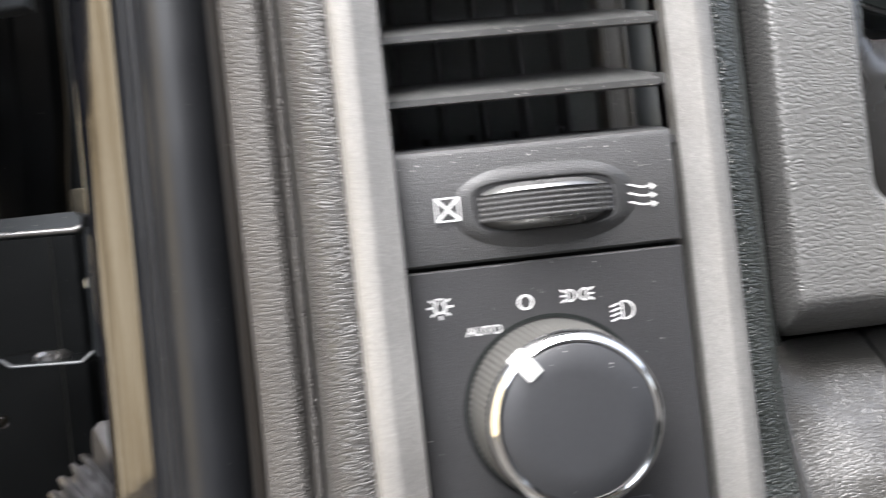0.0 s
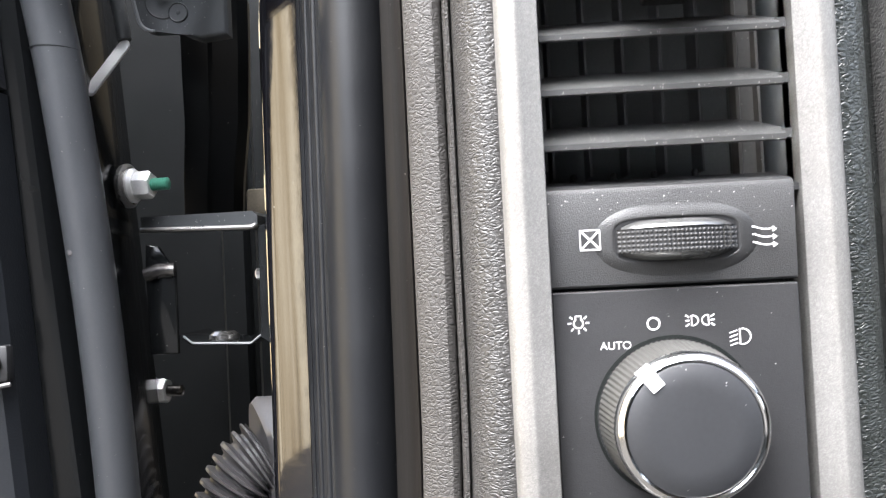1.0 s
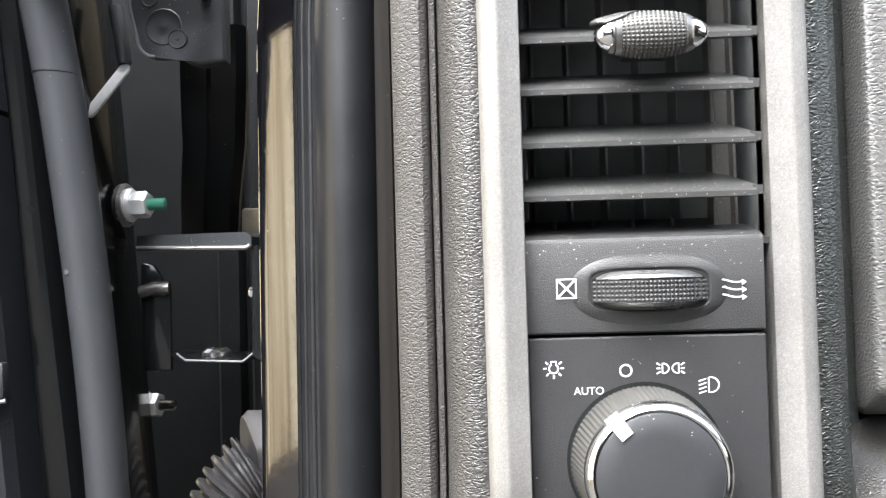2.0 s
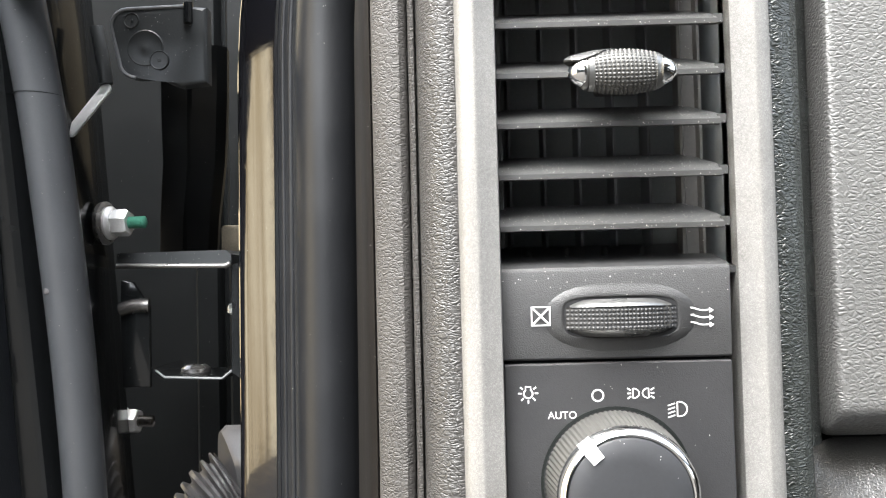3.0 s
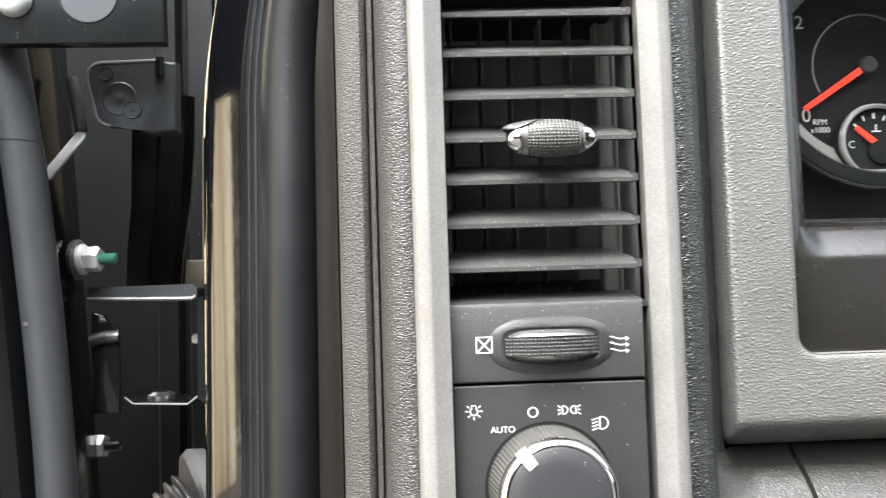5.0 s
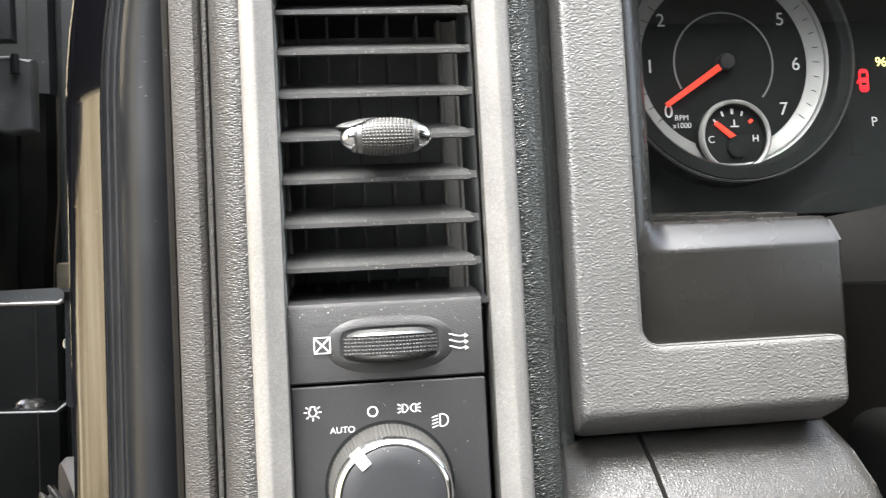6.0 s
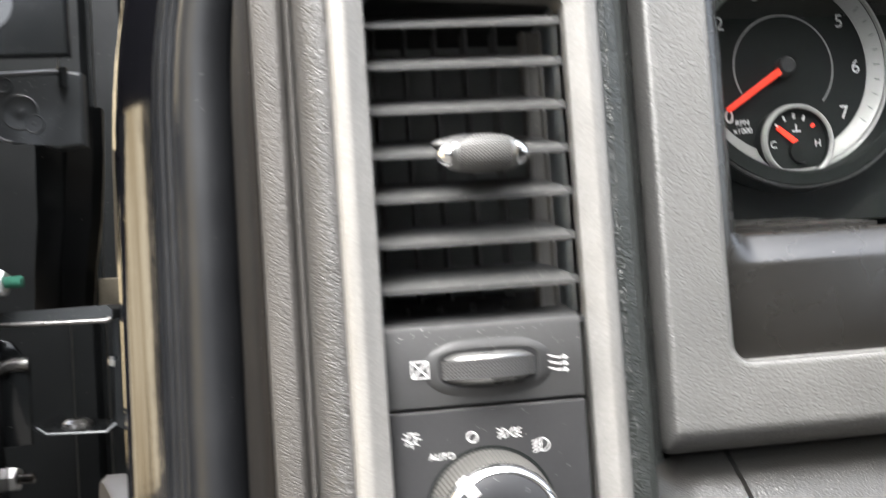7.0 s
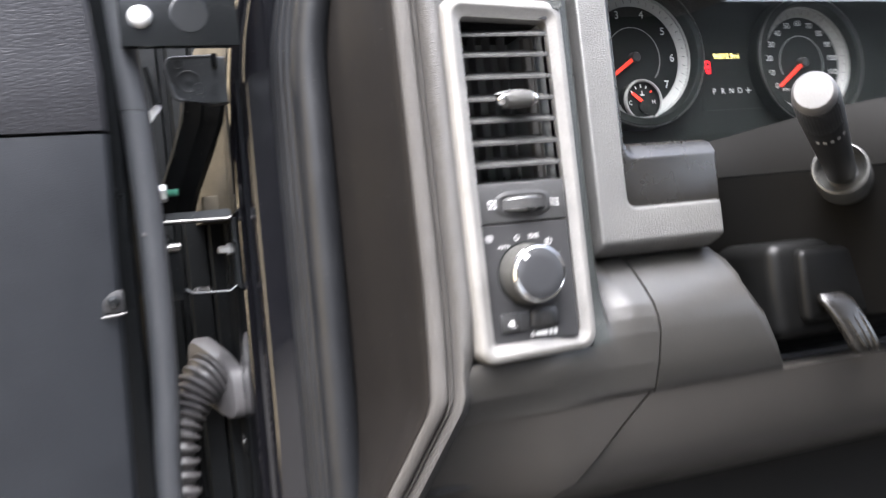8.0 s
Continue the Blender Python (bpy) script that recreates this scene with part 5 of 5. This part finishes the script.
leaf = part("leaf", bm, LEAF_PAINT, hinge)
# Pale tube paints the light that catches the leaf's rim.
bm = bmesh.new()
tube(bm, [(x + 0.0006, 0.3994, z) for x, z in o[-6:] + o[:8]], 0.0010, 8)
part("rolled_rim", bm, LEAF_RIM, leaf, "pale rim with its highlight painted in")
for x, z, r in ((-0.1795, 1.3450, 0.0095), (-0.1722, 1.3385, 0.0050), (-0.1865, 1.3595, 0.0040)):
    bm = bmesh.new()
    lathe(bm, (x, 0.3991 - (0.0006 if r == 0.0050 else 0.0), z), (0, -1, 0), [(r, -0.002), (r, 0.0002), (r * 0.94, 0.0006), (r * 0.86, 0.0002), (r * 0.2, 0.0002), (r * 0.15, 0.0005), (0, 0.0005)], 36)
    part("boss", bm, LEAF_PAINT, leaf)
bm = bmesh.new()
loft(bm, [[(x + dx, y + dy, z) for x, y in ((-0.1812, 0.4036), (-0.1800, 0.4028), (-0.1660, 0.4010), (-0.1640, 0.4030), (-0.1500, 0.4020), (-0.1455, 0.4070), (-0.1470, 0.4170), (-0.1830, 0.4170))]
          for z, dx, dy in ((1.352, 0.001, 0.020), (1.328, -0.002, 0.030), (1.318, -0.004, 0.036), (1.295, -0.012, 0.062), (1.265, -0.024, 0.092), (1.242, -0.031, 0.112))])
part("arm", bm, BAY_SHADE, hinge, "black painted hinge arm")
# White strip in place of the sky's glint on the black flange.
bm = bmesh.new()
fa, fb, fn = Vector((-0.2253, 0.4100, 1.3044)), Vector((-0.2045, 0.4100, 1.3292)), Vector((-0.287, -0.927, 0.241)).normalized()
fp = (fb - fa).normalized().cross(fn).normalized()
rings = []
for t, k in ((-0.04, 0.2), (0.0, 0.8), (0.06, 1.0), (0.94, 1.0), (1.0, 0.8), (1.04, 0.2)):
    c = fa + (fb - fa) * t
    rings.append([c + fp * 0.0036 * k * math.cos(q * math.pi / 8) - fn * (0.0020 - 0.0012 * k * abs(math.sin(q * math.pi / 8)) ** 0.5 * (1 if q < 8 else -1)) for q in range(16)])
loft(bm, rings)
part("flange", bm, EDGE_GLINT, hinge, "white strip painting the glint on the rolled flange")
bm = bmesh.new()
tube(bm, curve_through([(-0.2050, 0.4120, 1.3300), (-0.2062, 0.4120, 1.3400), (-0.2101, 0.4130, 1.3607)], 6), 0.0036, 14)
part("flange_rib", bm, LEAF_PAINT, hinge, "dull pressed rib above the flange")
bm = bmesh.new()
tube(bm, [(-0.1570, 0.398, 1.3675), (-0.1570, 0.398, 1.3570)], 0.0024, 12)
part("pin", bm, INNER_PAINT, hinge)

bracket = thing("door_bracket", "flat black door bracket with a white-capped bolt", "bracket", (-0.18, 0.35, 1.3610))
bm = bmesh.new()
plate_of(bm, [(-0.2300, 1.3615), (-0.1415, 1.3608), (-0.1430, 1.4600), (-0.2300, 1.4600)], 0.3480, 0.3560, 0.0012, 2)
part("plate", bm, INNER_PAINT, bracket)
bm = bmesh.new()
lathe(bm, (-0.1785, 0.3480, 1.3855), (0, -1, 0), [(0.0145, -0.001), (0.0145, 0.0002), (0.0141, 0.0004), (0.0137, 0.0004), (0.0100, 0.0004), (0.0050, 0.0004), (0.0, 0.0004)], 40)
part("pressed_disc", bm, INNER_PAINT, bracket)
bm = bmesh.new()
lathe(bm, (-0.2150, 0.3480, 1.3835), (0, -1, 0), [(0.0088, -0.001), (0.0088, 0.002), (0.0072, 0.0050), (0.0042, 0.0066), (0.0, 0.0070)], 28)
part("bolt_cap", bm, ZINC, bracket, "white domed bolt cap")

# ---- wiring boot ----
boot = thing("wiring_boot", "grey ribbed rubber wiring boot between door and pillar", "wiring boot", (-0.17, 0.53, 1.045))
bm = bmesh.new()
ring = [(0.572, 1.076), (0.574, 1.122), (0.562, 1.128), (0.512, 1.099), (0.506, 1.056), (0.520, 1.044)]
for _ in range(3):
    ring = [(a[0] * w + b[0] * (1 - w), a[1] * w + b[1] * (1 - w)) for a, b in zip(ring, ring[1:] + ring[:1]) for w in (0.78, 0.22)]
loft(bm, [[(x - 0.48 * (y - 0.506), y, z) for y, z in ring] for x in (-0.1440, -0.1560)] + [[(-0.1595 - 0.48 * (y - 0.506), 0.540 + (y - 0.540) * 0.9, 1.087 + (z - 1.087) * 0.9) for y, z in ring]])
part("flange", bm, BOOT_RUBBER, boot, "pale grey moulded flange")
path = curve_through([(-0.1720, 0.536, 1.092), (-0.1850, 0.530, 1.083), (-0.1980, 0.525, 1.064), (-0.2090, 0.516, 1.035), (-0.2130, 0.510, 0.990), (-0.2130, 0.492, 0.930), (-0.2135, 0.480, 0.86)], 14)
radii = []
for i in range(len(path)):
    t = i / (len(path) - 1)
    base = 0.0245 - 0.0095 * min(1, t / 0.4)
    radii.append(base + (0.0026 if 0.02 < t < 0.75 else 0.0) * (1 if i % 4 < 2 else -1))
bm = bmesh.new()
tube(bm, path, radii, 28)
part("bellows", bm, BOOT_RUBBER, boot, "ribbed grey bellows", smooth=60)
bm = bmesh.new()
lathe(bm, (-0.1478, 0.545, 1.018), (-1, 0, 0), [(0.0105, 0), (0.0105, 0.003), (0.008, 0.0045), (0.0, 0.005)], 28)
single("body_plug", bm, INNER_PAINT, "round black plug in the pillar side", "plug")

# ---- open door ----
door = thing("car_door", "open car door with dark blue-grey grained inner trim", "car door", (-0.5, 0.4, 0.75))
DY = 0.3300


def door_lean(z):
    """The open door leans: its foot stands further forward."""
    return 0.20 * (1.355 - z)


def door_edge(z):
    return -0.2455 - 0.010 * max(0, z - 1.34) / 0.1 - 0.006 * max(0, 1.30 - z) / 0.28


for name, za, zb, pull in (("upper_trim", 1.2985, 1.62, 0.0), ("lower_trim", 0.72, 1.2960, 0.0)):
    bm = bmesh.new()
    hh = [za + (zb - za) * i / 16 for i in range(17)]
    rings = []
    for z in hh:
        e = door_edge(z)
        edge_z = min(z - za, zb - z)
        k = 0.003 * max(0, 1 - edge_z / 0.006)
        ring = [(-1.05, DY + k, z), (-0.40, DY + k - 0.004, z), (e - 0.012, DY + k, z), (e - 0.004, DY + 0.0015 + k, z), (e, DY + 0.007 + k, z), (e, DY + 0.030, z), (-1.05, DY + 0.030, z)]
        rings.append([(x, y + door_lean(z), h) for x, y, h in ring])
    loft(bm, rings)
    part(name, bm, DOOR_TOP_SKIN if za > 1.2 else DOOR_SKIN, door, "grey grained upper trim" if za > 1.2 else "dark blue-grey lower trim")
bm = bmesh.new()
outer = [(-1.05, 0.3600), (-0.250, 0.3600), (-0.2380, 0.3640), (-0.2340, 0.3760), (-0.2270, 0.3850), (-0.2225, 0.4100), (-0.2215, 0.4400), (-0.2270, 0.4500), (-0.2330, 0.4700), (-0.2420, 0.4800), (-1.05, 0.4800)]
column_of(bm, outer, [0.70, 1.1, 1.2, 1.3, 1.4, 1.62], lambda z: (0.0, door_lean(z)))
part("shell", bm, INNER_PAINT, door, "black painted door shell")
spine = curve_through([(x + 0.003, 0.371 + door_lean(z), z) for x, _, z in [(-0.2440, 0.3640, 1.50), (-0.2335, 0.3660, 1.378), (-0.2292, 0.3680, 1.333), (-0.2265, 0.3680, 1.295), (-0.2240, 0.3700, 1.225), (-0.2235, 0.3700, 1.16), (-0.2250, 0.3700, 1.09), (-0.2290, 0.3700, 1.02), (-0.2330, 0.3700, 0.88), (-0.2350, 0.3700, 0.74)]], 8)
bm = bmesh.new()
tube(bm, spine, 0.0110, 24)
tube_seal = part("edge_seal", bm, TUBE_RUBBER, door, "grey tubular rubber edge seal")
for x, z in ((-0.2262, 1.2218), (-0.2245, 1.1165)):
    bm = bmesh.new()
    lathe(bm, (x, 0.3618 + door_lean(z), z), (-0.4, -1, 0), [(0.0026, -0.002), (0.0022, 0.0), (0.0014, 0.0008), (0.0, 0.0010)], 14)
    part("moulding_nub", bm, BOOT_RUBBER, tube_seal, "small pale moulding nub")
bm = bmesh.new()
lathe(bm, (-0.2253, 0.371 + door_lean(1.317), 1.317), (0.05, 0, 1), [(0.0113, 0), (0.0115, 0.0006), (0.0108, 0.0008)], 24)
part("joint", bm, RUBBER, tube_seal)
CLIP_Z = 1.1715
cy = DY + door_lean(CLIP_Z)
bm = bmesh.new()
box(bm, -0.2620, -0.2470, cy - 0.0006, cy + 0.006, CLIP_Z - 0.0085, CLIP_Z + 0.0085, 0.0015)
recess = part("screw_recess", bm, DEEP_BLACK, door, "black screw recess in the trim")
bm = bmesh.new()
lathe(bm, (-0.2545, cy - 0.0004, CLIP_Z), (0, -1, 0), [(0.0048, 0), (0.0048, 0.0016), (0.0038, 0.0030), (0.0012, 0.0034), (0.0, 0.0022)], 20)
part("screw", bm, INNER_PAINT, recess, "black screw head")
bm = bmesh.new()
tube(bm, [(-0.2630, cy - 0.0004, CLIP_Z - 0.0110), (-0.2520, cy - 0.0006, CLIP_Z - 0.0104), (-0.2465, cy + 0.0008, CLIP_Z - 0.0095)], 0.0011, 8)
part("trim_edge", bm, BOOT_RUBBER, door, "pale edge below the screw")
